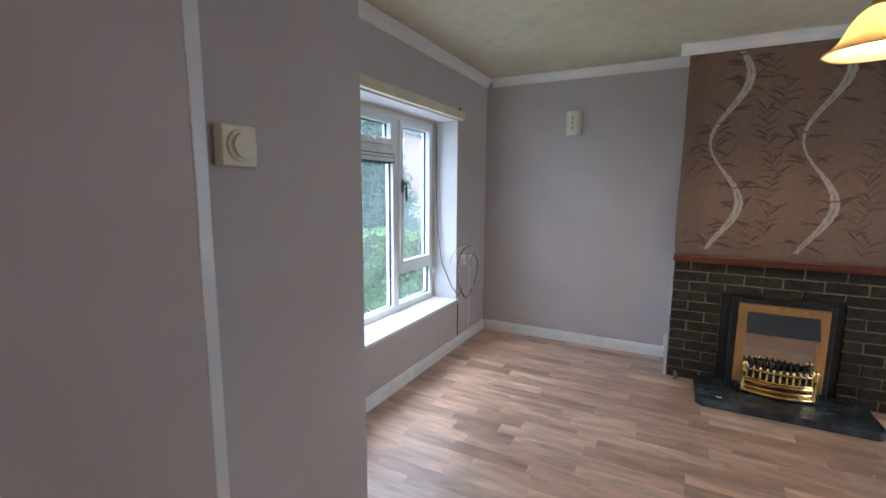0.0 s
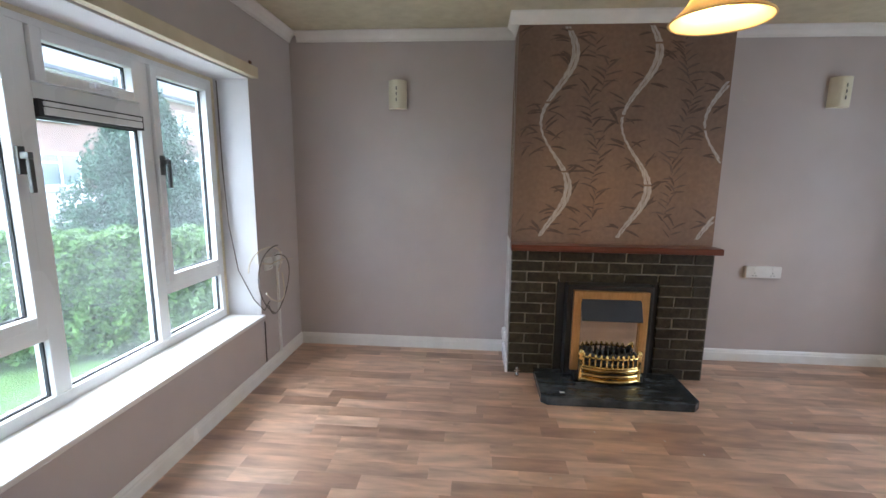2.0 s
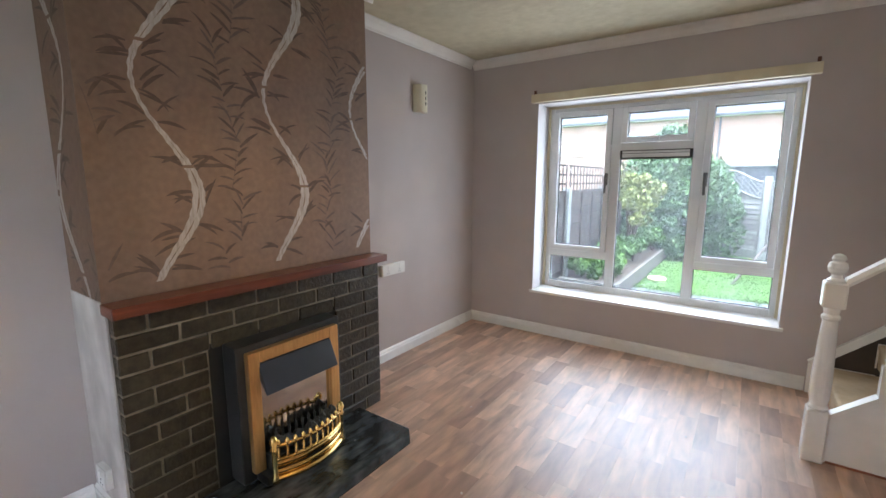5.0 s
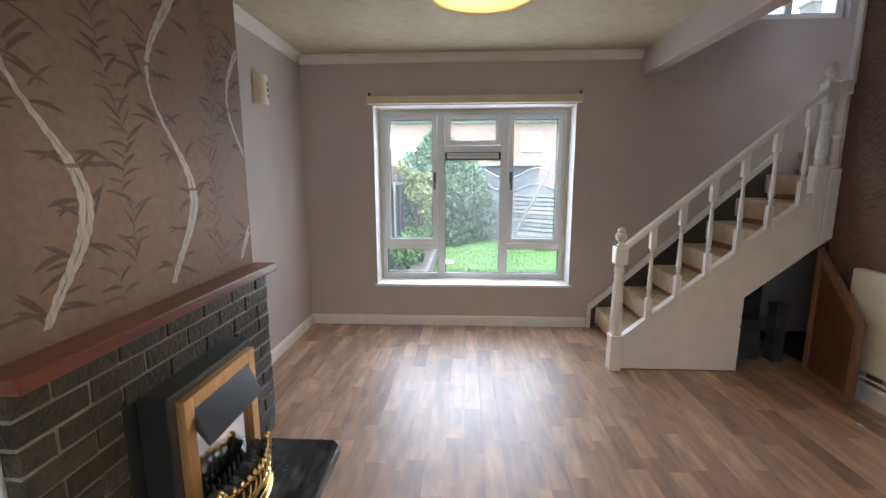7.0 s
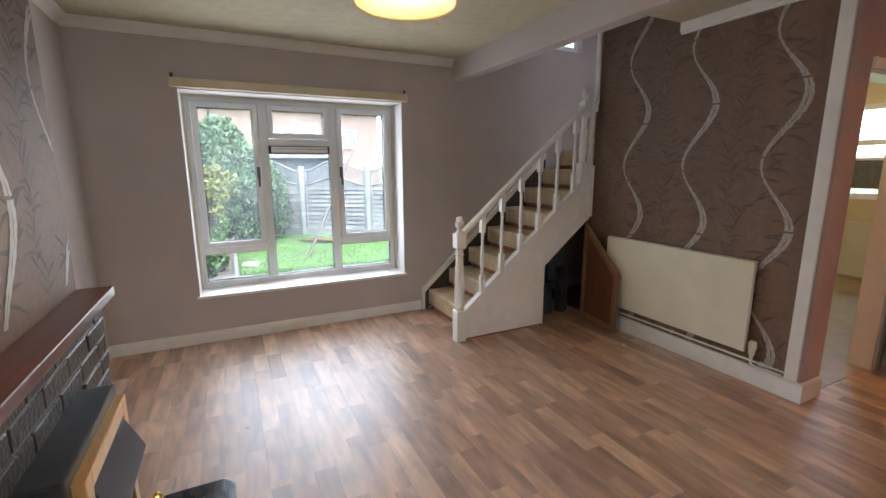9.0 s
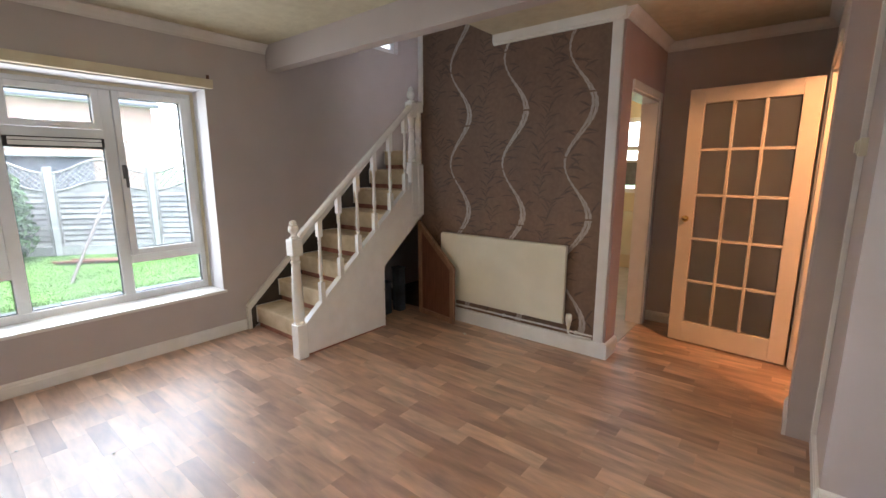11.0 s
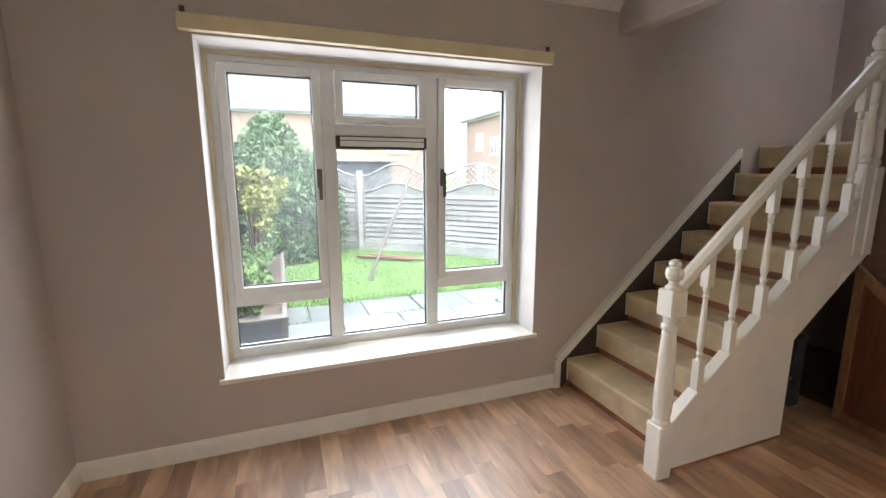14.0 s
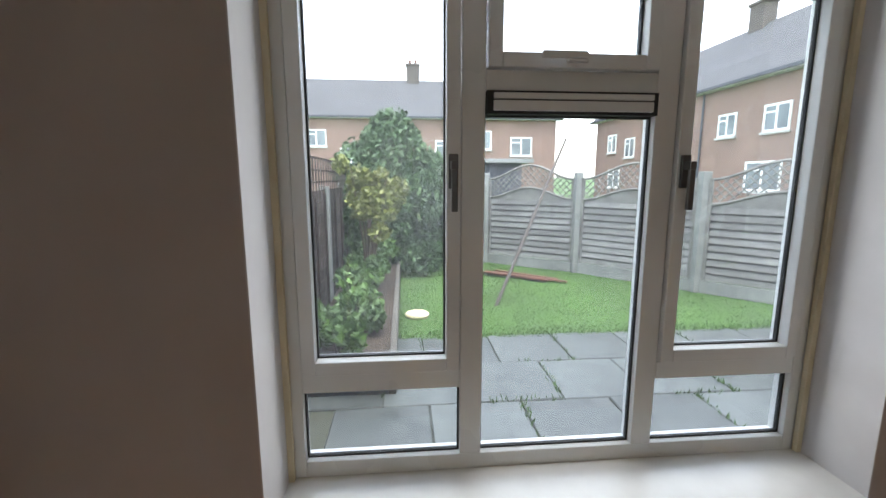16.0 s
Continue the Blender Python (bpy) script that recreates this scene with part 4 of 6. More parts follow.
for s in (-1, 1):
    bm = bmesh.new()
    turned(bm, [(0.016, 0.06), (0.018, 0.075), (0.012, 0.09), (0.012, 0.20), (0.017, 0.215), (0.012, 0.228), (0.019, 0.25), (0.012, 0.268), (0.004, 0.275)], *bow(s), 14)
    part("fret_post", bm, M["brass"], fire, "brass corner post", smooth=True)

# gas stub beside the surround
g = thing("gas_tap", (0.40, 3.75, 0), "small capped steel gas tap on the floor", "gas tap")
bm = bmesh.new()
turned(bm, [(0.014, 0.0), (0.014, 0.012), (0.008, 0.016), (0.008, 0.045), (0.012, 0.048), (0.012, 0.062), (0.006, 0.066)], 0.385, 3.755, 12)
part("stem", bm, M["chrome"], g, smooth=True)
bm = bmesh.new()
tube(bm, [(0.365, 3.755, 0.038), (0.405, 3.755, 0.038)], 0.006)
part("lever", bm, M["chrome"], g)


# ---- wall lights, sockets, thermostat ----
def wall_light(x, z):
    t = thing("wall_light", (x, YF, z), "cream half-round wall light, unlit, with pierced slots", "wall light", "wall lights in the alcoves")
    n = 14
    bm = bmesh.new()
    arc = [(x + 0.068 * math.cos(math.pi * i / n), YF - 0.002 - 0.070 * math.sin(math.pi * i / n)) for i in range(n + 1)]
    prism(bm, arc, "z", z - 0.10, z + 0.10)
    part("shade", bm, M["cream_plastic"], t, bevel=0.002)
    for k in (-0.04, 0.0, 0.04):
        bm = bmesh.new()
        tube(bm, [(x, YF - 0.0735, z + k - 0.012), (x, YF - 0.0735, z + k + 0.012)], 0.004, 6)
        part("slot", bm, M["handle_grey"], t, "small dark slot")


wall_light(-0.525, 1.955)
wall_light(2.53, 1.965)


def socket(where, w, h, axis, inn, label):
    t = thing("wall_socket", where, label, "socket")
    x, y, z = where

    def B(bm, u0, u1, z0, z1, d0, d1):
        if axis == "y":
            a, b = sorted((y + inn * d0, y + inn * d1))
            box(bm, x + u0, x + u1, a, b, z + z0, z + z1)
        else:
            a, b = sorted((x + inn * d0, x + inn * d1))
            box(bm, a, b, y + u0, y + u1, z + z0, z + z1)
    bm = bmesh.new()
    B(bm, -w / 2, w / 2, -h / 2, h / 2, 0, 0.022)
    part("box", bm, M["white_plastic"], t, bevel=0.004)
    bm = bmesh.new()
    B(bm, -w / 2 + 0.002, w / 2 - 0.002, -h / 2 + 0.002, h / 2 - 0.002, 0.022, 0.030)
    part("faceplate", bm, M["white_plastic"], t, bevel=0.003)
    for s in ((-0.25, 0.25) if w > 0.1 else (0,)):
        bm = bmesh.new()
        B(bm, s * w - 0.008, s * w + 0.008, h * 0.12, h * 0.38, 0.030, 0.034)
        part("switch", bm, M["white_plastic"], t, bevel=0.001)
        for du, dz in ((0, -0.005), (-0.011, -0.024), (0.011, -0.024)):
            bm = bmesh.new()
            B(bm, s * w + du - 0.003, s * w + du + 0.003, dz - 0.003, dz + 0.003, 0.030, 0.0308)
            part("pin_hole", bm, M["rubber"], t, "dark pin hole")


socket((2.19, YF, 0.70), 0.25, 0.086, "y", -1, "white plastic double wall socket on a surface box")
socket((XF, 3.80, 0.78), 0.088, 0.088, "x", 1, "cream single wall socket near the front window")
socket((XF, 3.66, 0.77), 0.070, 0.086, "x", 1, "cream aerial socket near the front window")
socket((0.32, 4.02, 0.20), 0.088, 0.088, "x", -1, "white single socket on the chimney breast side")

t = thing("thermostat", (RX, 0.785, 1.468), "cream plastic room thermostat with a round dial", "thermostat")
bm = bmesh.new()
box(bm, RX, RX + 0.026, 0.748, 0.822, 1.430, 1.506)
part("case", bm, M["cream_plastic"], t, bevel=0.004)
for r, d0, d1 in ((0.031, 0.026, 0.032), (0.024, 0.032, 0.040)):
    bm = bmesh.new()
    n = 26
    prism(bm, [(0.787 + r * math.cos(2 * math.pi * i / n), 1.468 + r * math.sin(2 * math.pi * i / n)) for i in range(n)], "x", RX + d0, RX + d1)
    part("dial", bm, M["cream_plastic"], t, bevel=0.0015)

# cables by the front window
t = thing("aerial_cable", (XF + 0.03, 3.60, 0.70), "loose coil of cream and brown aerial cable", "cable")
rnd = random.Random(11)
for i, (cy, cz, ry, rz, a0, a1, mat) in enumerate(((3.55, 0.76, 0.20, 0.14, -25, 175, "cable_white"), (3.62, 0.64, 0.19, 0.20, -150, 95, "cable_dark"), (3.58, 0.64, 0.13, 0.10, 190, 400, "cable_white"), (3.52, 0.70, 0.20, 0.22, 85, 250, "cable_dark"))):
    bm = bmesh.new()
    pts = []
    for k in range(29):
        a = radians(a0 + (a1 - a0) * k / 28)
        pts.append((XF + 0.06 + 0.025 * i + 0.02 * math.sin(a * 1.7), cy + ry * math.cos(a), cz + rz * math.sin(a)))
    tube(bm, pts, 0.0045 if mat == "cable_white" else 0.004, 7)
    part("cable_loop", bm, M[mat], t, "cream cable" if mat == "cable_white" else "brown cable", smooth=True)
bm = bmesh.new()
tube(bm, [(XF - 0.19, 3.535, 1.93), (XF - 0.185, 3.53, 1.4), (XF - 0.17, 3.53, 1.05), (XF - 0.12, 3.52, 0.75), (XF - 0.03, 3.53, 0.55), (XF + 0.02, 3.56, 0.47), (XF + 0.03, 3.62, 0.52)], 0.004, 7)
part("cable_drop", bm, M["cable_dark"], t, "brown cable", smooth=True)
bm = bmesh.new()
tube(bm, [(XF + 0.012, 3.52, 0.80), (XF + 0.05, 3.62, 0.775), (XF + 0.03, 3.78, 0.77), (XF + 0.08, 3.90, 0.765)], 0.0045, 7)
part("cable_tail", bm, M["cable_white"], t, "cream cable", smooth=True)
setting(one_box("trim_cable_trunking", XF, XF + 0.014, 3.795, 3.812, 0.095, 0.74, M["gloss"]), "thin white cable trunking down to the skirting", "trim")
bm = bmesh.new()
tube(bm, [(XF + 0.006, 3.585, 0.385), (XF + 0.006, 3.582, 0.096)], 0.004, 6)
tagged(part("wall_cable", bm, M["cable_dark"]), "thin grey cable clipped below the front window sill", "cable")

# ---- pendant lamp ----
PXX, PYY = 0.97, 2.69
t = thing("pendant_lamp", (PXX, PYY, H), "lit pendant lamp with an amber marbled bell shade", "ceiling lamp")
bm = bmesh.new()
turned(bm, [(0.050, 2.375), (0.052, 2.385), (0.045, H)], PXX, PYY, 24)
part("ceiling_rose", bm, M["brass"], t, "brass rose", smooth=True)
bm = bmesh.new()
tube(bm, [(PXX, PYY, 2.38), (PXX, PYY, 2.19)], 0.006, 8)
part("rod", bm, M["brass"], t, "brass rod")
bm = bmesh.new()
turned(bm, [(0.030, 2.12), (0.036, 2.13), (0.036, 2.155), (0.022, 2.17), (0.026, 2.185), (0.010, 2.205)], PXX, PYY, 20)
part("gallery", bm, M["brass"], t, "brass fitting", smooth=True)
bm = bmesh.new()
prof = [(0.034, 2.135), (0.052, 2.125), (0.076, 2.102), (0.096, 2.068), (0.110, 2.035), (0.128, 2.005), (0.152, 1.980), (0.172, 1.966), (0.178, 1.958)]
seg = 48
outer = [[bm.verts.new((PXX + r * math.cos(2 * math.pi * i / seg), PYY + r * math.sin(2 * math.pi * i / seg), z)) for i in range(seg)] for r, z in prof]
inner = [[bm.verts.new((PXX + (r - 0.005) * math.cos(2 * math.pi * i / seg), PYY + (r - 0.005) * math.sin(2 * math.pi * i / seg), z - 0.004)) for i in range(seg)] for r, z in prof]
for rows in (outer, inner):
    for a, b in zip(rows, rows[1:]):
        for i in range(seg):
            bm.faces.new((a[i], a[(i + 1) % seg], b[(i + 1) % seg], b[i]))
for a, b in ((outer[0], inner[0]), (outer[-1], inner[-1])):
    for i in range(seg):
        bm.faces.new((a[i], a[(i + 1) % seg], b[(i + 1) % seg], b[i]))
part("shade", bm, M["shade"], t, "amber marbled glass bell shade", smooth=True)
bm = bmesh.new()
turned(bm, [(0.006, 1.99), (0.022, 1.997), (0.029, 2.02), (0.027, 2.045), (0.016, 2.08), (0.013, 2.115)], PXX, PYY, 20)
bulb = part("bulb", bm, M["bulb"], t, "glowing bulb", smooth=True)
bulb.visible_shadow = False

# porch and kitchen lamps, hanging out of sight above the doorways
for nm, (x, y, z), lab in (("porch_lamp", (-0.85, 0.56, 2.05), "lit bare bulb in the porch"), ("kitchen_lamp", (1.7, -1.5, 2.15), "lit bare bulb in the kitchen")):
    t = thing(nm, (x, y, H), lab, "ceiling lamp")
    bm = bmesh.new()
    tube(bm, [(x, y, H), (x, y, z + 0.06)], 0.004)
    part("cord", bm, M["white_plastic"], t)
    bm = bmesh.new()
    turned(bm, [(0.006, z - 0.035), (0.024, z - 0.025), (0.03, z), (0.02, z + 0.03), (0.013, z + 0.06)], x, y, 16)
    b2 = part("bulb", bm, M["bulb"], t, "glowing bulb", smooth=True)
    b2.visible_shadow = False

# ---- staircase ----
RISE, GO, N0 = 0.197, 0.226, 1.55
SX0, SX1 = 2.475, XB - 0.002
st = thing("staircase", (2.9, 1.0, 0), "white painted staircase with turned balusters and worn carpet", "staircase")


def slope(y, base):
    return base + 0.86 * (1.455 - y)


for n in range(1, 9):
    y1, z1 = N0 - GO * (n - 1), RISE * n
    depth = GO + 0.02 if n < 8 else 0.62
    bm = bmesh.new()
    # carpeted tread with a rolled nose, worn riser below
    prism(bm, [(y1 - depth, z1), (y1 - 0.008, z1), (y1 + 0.004, z1 - 0.006), (y1 + 0.008, z1 - 0.018), (y1 + 0.004, z1 - 0.032), (y1 - 0.004, z1 - RISE + 0.048), (y1 - 0.012, z1 - RISE + 0.043), (y1 - 0.02, z1 - 0.04), (y1 - depth, z1 - 0.04)], "x", SX0 + 0.04, SX1 - 0.035)
    s = part("step", bm, M["carpet"], st, "worn beige carpet tread")
    one_box("bare_riser", SX0 + 0.02, SX1 - 0.028, y1 - 0.045, y1 - 0.020, z1 - RISE, z1 - 0.042, M["raw_riser"], s, "bare red-brown riser")
    for xx in (SX1 - 0.040, SX0 + 0.036):
        bm = bmesh.new()
        prism(bm, [(y1 - depth + 0.02, z1 - 0.004), (y1 - depth + 0.02, z1 + 0.005), (y1 + 0.009, z1 + 0.004), (y1 + 0.009, z1 - RISE + 0.05), (y1 + 0.001, z1 - RISE + 0.05), (y1 + 0.001, z1 - 0.004)], "x", xx, xx + 0.006)
        part("carpet_edge", bm, M["cornice"], s, "pale frayed carpet edge")
# wall string: dark board with a pale capping
bm = bmesh.new()
prism(bm, [(1.60, 0.0), (1.615, 0.18), (0.15, 1.505), (0.15, 0.9)], "x", SX1 - 0.028, SX1)
part("wall_string", bm, M["dark_string"], st, "dark brown wall string")
bm = bmesh.new()
prism(bm, [(1.640, 0.212), (1.610, 0.172), (0.15, 1.497), (0.15, 1.558)], "x", SX1 - 0.036, SX1 + 0.001)
part("string_capping", bm, M["gloss"], st, "cream painted capping", bevel=0.003)
bm = bmesh.new()
box(bm, SX1 - 0.03, SX1, 1.60, 1.635, 0.0, 0.19)
part("string_foot", bm, M["gloss"], st, "white painted foot", bevel=0.003)
# outer string and the panel below it
bm = bmesh.new()
prism(bm, [(1.66, 0.0), (1.66, slope(1.66, 0.375)), (0.31, slope(0.31, 0.375)), (0.31, 0.955), (0.82, 0.545), (0.82, 0.0)], "x", SX0 - 0.02, SX0 + 0.02)
part("outer_string", bm, M["gloss"], st, "white painted string and side panel", bevel=0.002)


bm = bmesh.new()
box(bm, SX0 - 0.024, SX0 - 0.0205, 0.83, 1.62, 0.0, 0.010)
part("worn_base", bm, M["raw_riser"], st, "worn bare edge along the floor")


def square_newel(name, x, y, blocks, profile, half):
    bm = bmesh.new()
    for z0, z1 in blocks:
        box(bm, x - half, x + half, y - half, y + half, z0, z1)
    bmesh.ops.bevel(bm, geom=bm.edges[:], offset=0.006, segments=1, affect="EDGES")
    turned(bm, profile, x, y, 20)
    part(name, bm, M["gloss"], st, "white painted turned newel post")


square_newel("newel_post", SX0 - 0.015, 1.675, [(0.0, 0.265), (0.775, 0.895)],
             [(0.036, 0.265), (0.040, 0.275), (0.034, 0.29), (0.040, 0.33), (0.041, 0.42), (0.034, 0.62), (0.029, 0.71), (0.036, 0.72), (0.036, 0.732), (0.029, 0.742), (0.033, 0.775), (0.036, 0.895),
              (0.034, 0.905), (0.022, 0.915), (0.020, 0.930), (0.034, 0.945), (0.038, 0.965), (0.033, 0.985), (0.022, 0.993), (0.028, 1.004), (0.022, 1.020), (0.006, 1.028)], 0.043)
square_newel("newel_post", SX0 + 0.014, 0.415, [(0.955, 1.44), (1.83, 1.96)],
             [(0.032, 1.44), (0.036, 1.46), (0.030, 1.48), (0.036, 1.52), (0.026, 1.70), (0.034, 1.72), (0.026, 1.74), (0.033, 1.83), (0.034, 1.96),
              (0.034, 1.975), (0.020, 1.985), (0.034, 2.010), (0.037, 2.03), (0.030, 2.052), (0.020, 2.06), (0.026, 2.072), (0.008, 2.095)], 0.040)
square_newel("half_newel", SX0 + 0.005, 0.338, [(0.955, 1.42), (1.88, 1.97)],
             [(0.026, 1.42), (0.030, 1.44), (0.024, 1.46), (0.028, 1.49), (0.020, 1.60), (0.030, 1.63), (0.020, 1.66), (0.026, 1.75), (0.028, 1.78), (0.020, 1.82), (0.026, 1.88)], 0.037)
# handrail
bm = bmesh.new()
r0, r1 = 1.64, 0.45
hr = [(-0.030, 0.0), (-0.034, 0.018), (-0.026, 0.042), (0.0, 0.052), (0.026, 0.042), (0.034, 0.018), (0.030, 0.0)]
lo = [bm.verts.new((SX0 + a, r0, slope(r0, 1.028) + b)) for a, b in hr]
hi = [bm.verts.new((SX0 + a, r1, slope(r1, 1.028) + b)) for a, b in hr]
bm.faces.new(lo)
bm.faces.new(hi[::-1])
for i in range(len(hr)):
    j = (i + 1) % len(hr)
    bm.faces.new((lo[i], hi[i], hi[j], lo[j]))
part("handrail", bm, M["gloss"], st, "white gloss handrail")
ys = [1.455 - 0.187 * i for i in range(6)]
for y in ys:
    b0, t0 = slope(y, 0.33), slope(y, 1.032)
    a, L = b0 + 0.20, t0 - b0
    bm = bmesh.new()
    box(bm, SX0 - 0.019, SX0 + 0.019, y - 0.019, y + 0.019, b0, a)
    box(bm, SX0 - 0.019, SX0 + 0.019, y - 0.019, y + 0.019, t0 - 0.15, t0 + 0.02)
    m = t0 - 0.15
    turned(bm, [(0.017, a), (0.010, a + 0.012), (0.017, a + 0.028), (0.011, a + 0.042), (0.018, a + 0.075), (0.016, a + 0.12), (0.011, m - 0.055), (0.016, m - 0.045), (0.010, m - 0.035), (0.015, m - 0.018), (0.012, m)], SX0, y, 12)
    part("baluster", bm, M["gloss"], st)
for ya, yb in zip([1.632] + [y - 0.019 for y in ys], [y + 0.019 for y in ys] + [0.455]):
    bm = bmesh.new()
    prism(bm, [(ya, slope(ya, 0.375)), (ya, slope(ya, 0.40)), (yb, slope(yb, 0.40)), (yb, slope(yb, 0.375))], "x", SX0 - 0.028, SX0 + 0.028)
    part("string_fillet", bm, M["gloss"], st, bevel=0.003)
# landing front and shell below the upper steps
one_box("landing_front", 1.15, SX0 + 0.04, -0.79, YW - 0.102, RISE * 8 - 0.06, RISE * 8, M["carpet"], st, "beige carpeted landing")

# understairs cupboard door, swung open
t = thing("cupboard_door", (2.46, 0.365, 0), "red-brown wooden understairs cupboard door, standing open", "cupboard door")
dm = Matrix.Translation((2.462, 0.352, 0)) @ Matrix.Rotation(radians(170.5), 4, "Z")


def leaf_prism(outline, d0, d1):
    bm = bmesh.new()
    prism(bm, outline, "y", d0, d1)
    bmesh.ops.transform(bm, matrix=dm, verts=bm.verts[:])
    return bm


LW, LT, LS = 0.485, 0.905, 0.525
part("panel", leaf_prism([(0.03, 0.05), (LW - 0.03, 0.05), (LW - 0.03, LS - 0.03), (0.03, LT - 0.05)], -0.006, 0.006), M["door_wood"], t, "dark red-brown panel")
for outline in ([(0, 0.012), (0.045, 0.012), (0.045, LT - 0.036), (0, LT)], [(LW - 0.045, 0.012), (LW, 0.012), (LW, LS), (LW - 0.045, LS + 0.036)], [(0.045, 0.012), (LW - 0.045, 0.012), (LW - 0.045, 0.062), (0.045, 0.062)],
                [(0.045, LT - 0.096), (LW - 0.045, LS - 0.025), (LW - 0.045, LS + 0.036), (0.045, LT - 0.036)]):
    part("frame_rail", leaf_prism(outline, -0.016, 0.016), M["door_frame_wood"], t, "brown softwood rail", bevel=0.002)
bm = bmesh.new()
tube(bm, [(2.45, 0.825, 0.34), (2.438, 0.825, 0.34)], 0.008)
tagged(part("door_catch", bm, M["handle_grey"]), "small dark catch on the cupboard opening", "catch")

# dim clutter inside the cupboard
for i, (x, y, z0, w, d, h2, lab) in enumerate(((2.75, 0.62, 0, 0.18, 0.16, 0.30, "dark storage box under the stairs"), (3.0, 0.50, 0, 0.20, 0.2, 0.55, "dark grey crate under the stairs"), (2.68, 0.42, 0, 0.10, 0.08, 0.42, "dark bottle carrier under the stairs"))):
    t = thing("storage_box", (x, y, 0), lab, "box", "clutter under the stairs")
    one_box("body", x - w / 2, x + w / 2, y - d / 2, y + d / 2, 0.0, h2, M["junk"], t, bevel=0.008)
    one_box("lid", x - w / 2 - 0.006, x + w / 2 + 0.006, y - d / 2 - 0.006, y + d / 2 + 0.006, h2, h2 + 0.02, M["junk"], t, bevel=0.004)

# ---- radiators ----


def radiator(x0, x1, yw, inn, z0, z1, material, label):
    t = thing("radiator", ((x0 + x1) / 2, yw, z0), label, "radiator")

    def Y(a, b):
        return tuple(sorted((yw + inn * a, yw + inn * b)))
    a, b = Y(0.030, 0.062)
    bm = bmesh.new()
    box(bm, x0, x1, a, b, z0, z1 - 0.006)
    part("front_panel", bm, material, t, bevel=0.006)
    a, b = Y(0.014, 0.036)
    bm = bmesh.new()
    n = int((x1 - x0) / 0.034)
    for i in range(n):
        c = x0 + 0.02 + i * 0.034
        box(bm, c, c + 0.020, a, b, z0 + 0.02, z1 - 0.02)
    part("rear_fins", bm, material, t)
    a, b = Y(0.012, 0.058)
    bm = bmesh.new()
    box(bm, x0 + 0.004, x1 - 0.004, a, b, z1 - 0.012, z1)
    part("top_grille", bm, material, t, bevel=0.003)
    for xx in (x0 + 0.2, x1 - 0.2):
        a, b = Y(0.0, 0.03)
        one_box("wall_bracket", xx - 0.015, xx + 0.015, a, b, z0 + 0.05, z1 - 0.06, M["chrome"], t)
    return t


rad = radiator(1.005, 2.20, YW, 1, 0.215, 0.815, M["radiator"], "cream enamelled panel radiator on the papered wall")
bm = bmesh.new()
turned(bm, [(0.010, 0.18), (0.012, 0.205), (0.018, 0.21), (0.018, 0.235), (0.022, 0.24), (0.024, 0.265), (0.022, 0.295), (0.016, 0.30)], 0.965, YW + 0.045, 14)
part("valve", bm, M["cream_plastic"], rad, "cream valve cap", smooth=True)
bm = bmesh.new()
tube(bm, [(0.965, YW + 0.045, 0.20), (0.965, YW + 0.045, 0.155), (0.955, YW + 0.043, 0.142), (0.93, YW + 0.04, 0.138), (0.79, YW + 0.03, 0.138)], 0.0075, 10)
part("valve_pipe", bm, M["gloss"], rad, "white painted pipe", smooth=True)
bm = bmesh.new()
tube(bm, [(1.0, YW + 0.045, 0.222), (0.965, YW + 0.045, 0.222)], 0.009, 10)
part("valve_tail", bm, M["chrome"], rad)
bm = bmesh.new()
tube(bm, [(0.79, YW + 0.012, 0.155), (2.10, YW + 0.012, 0.155), (2.13, YW + 0.03, 0.165), (2.135, YW + 0.042, 0.215)], 0.0075, 10)
part("return_pipe", bm, M["gloss"], rad, "white painted pipe", smooth=True)
setting(one_box("trim_bare_patch", 2.07, 2.21, YW + 0.0005, YW + 0.002, 0.124, 0.27, M["bare_plaster"]), "pale green bare patch of wall below the radiator", "trim")
for xx in (0.92, 1.55):
    one_box("pipe_clip", xx - 0.008, xx + 0.008, YW + 0.001, YW + 0.024, 0.145, 0.166, M["white_plastic"], rad)
radiator(1.1, 2.1, -2.9, 1, 0.20, 0.80, M["radiator"], "cream radiator below the kitchen window")

# ---- crumbs and scraps left on the floor ----
rnd = random.Random(21)
spots = [(1.78, 0.55, 0.016), (2.2, 2.9, 0.006), (1.25, 2.95, 0.006), (1.1, 3.05, 0.005), (0.45, 2.7, 0.006), (0.85, 2.95, 0.005), (1.9, 3.3, 0.006), (2.6, 3.2, 0.006), (1.6, 2.5, 0.004), (0.75, 3.10, 0.005), (2.3, 2.2, 0.005), (1.35, 1.5, 0.004)]
for x, y, r in spots:
    bm = bmesh.new()
    bmesh.ops.create_icosphere(bm, subdivisions=1, radius=r)
    for v in bm.verts:
        v.co = Vector((v.co.x * rnd.uniform(0.6, 1.4), v.co.y * rnd.uniform(0.6, 1.4), v.co.z * 0.6)) + Vector((x, y, r * 0.55))
    tagged(part("plaster_crumb", bm, M["grit"]), "small pale crumb of plaster on the laminate floor", "debris", "crumbs on the floor")
bm = bmesh.new()
box(bm, 0.62, 0.65, 3.43, 3.44, 0.0525, 0.056)
tagged(part("paper_scrap", bm, M["grit"]), "small white scrap lying on the black hearth", "debris")

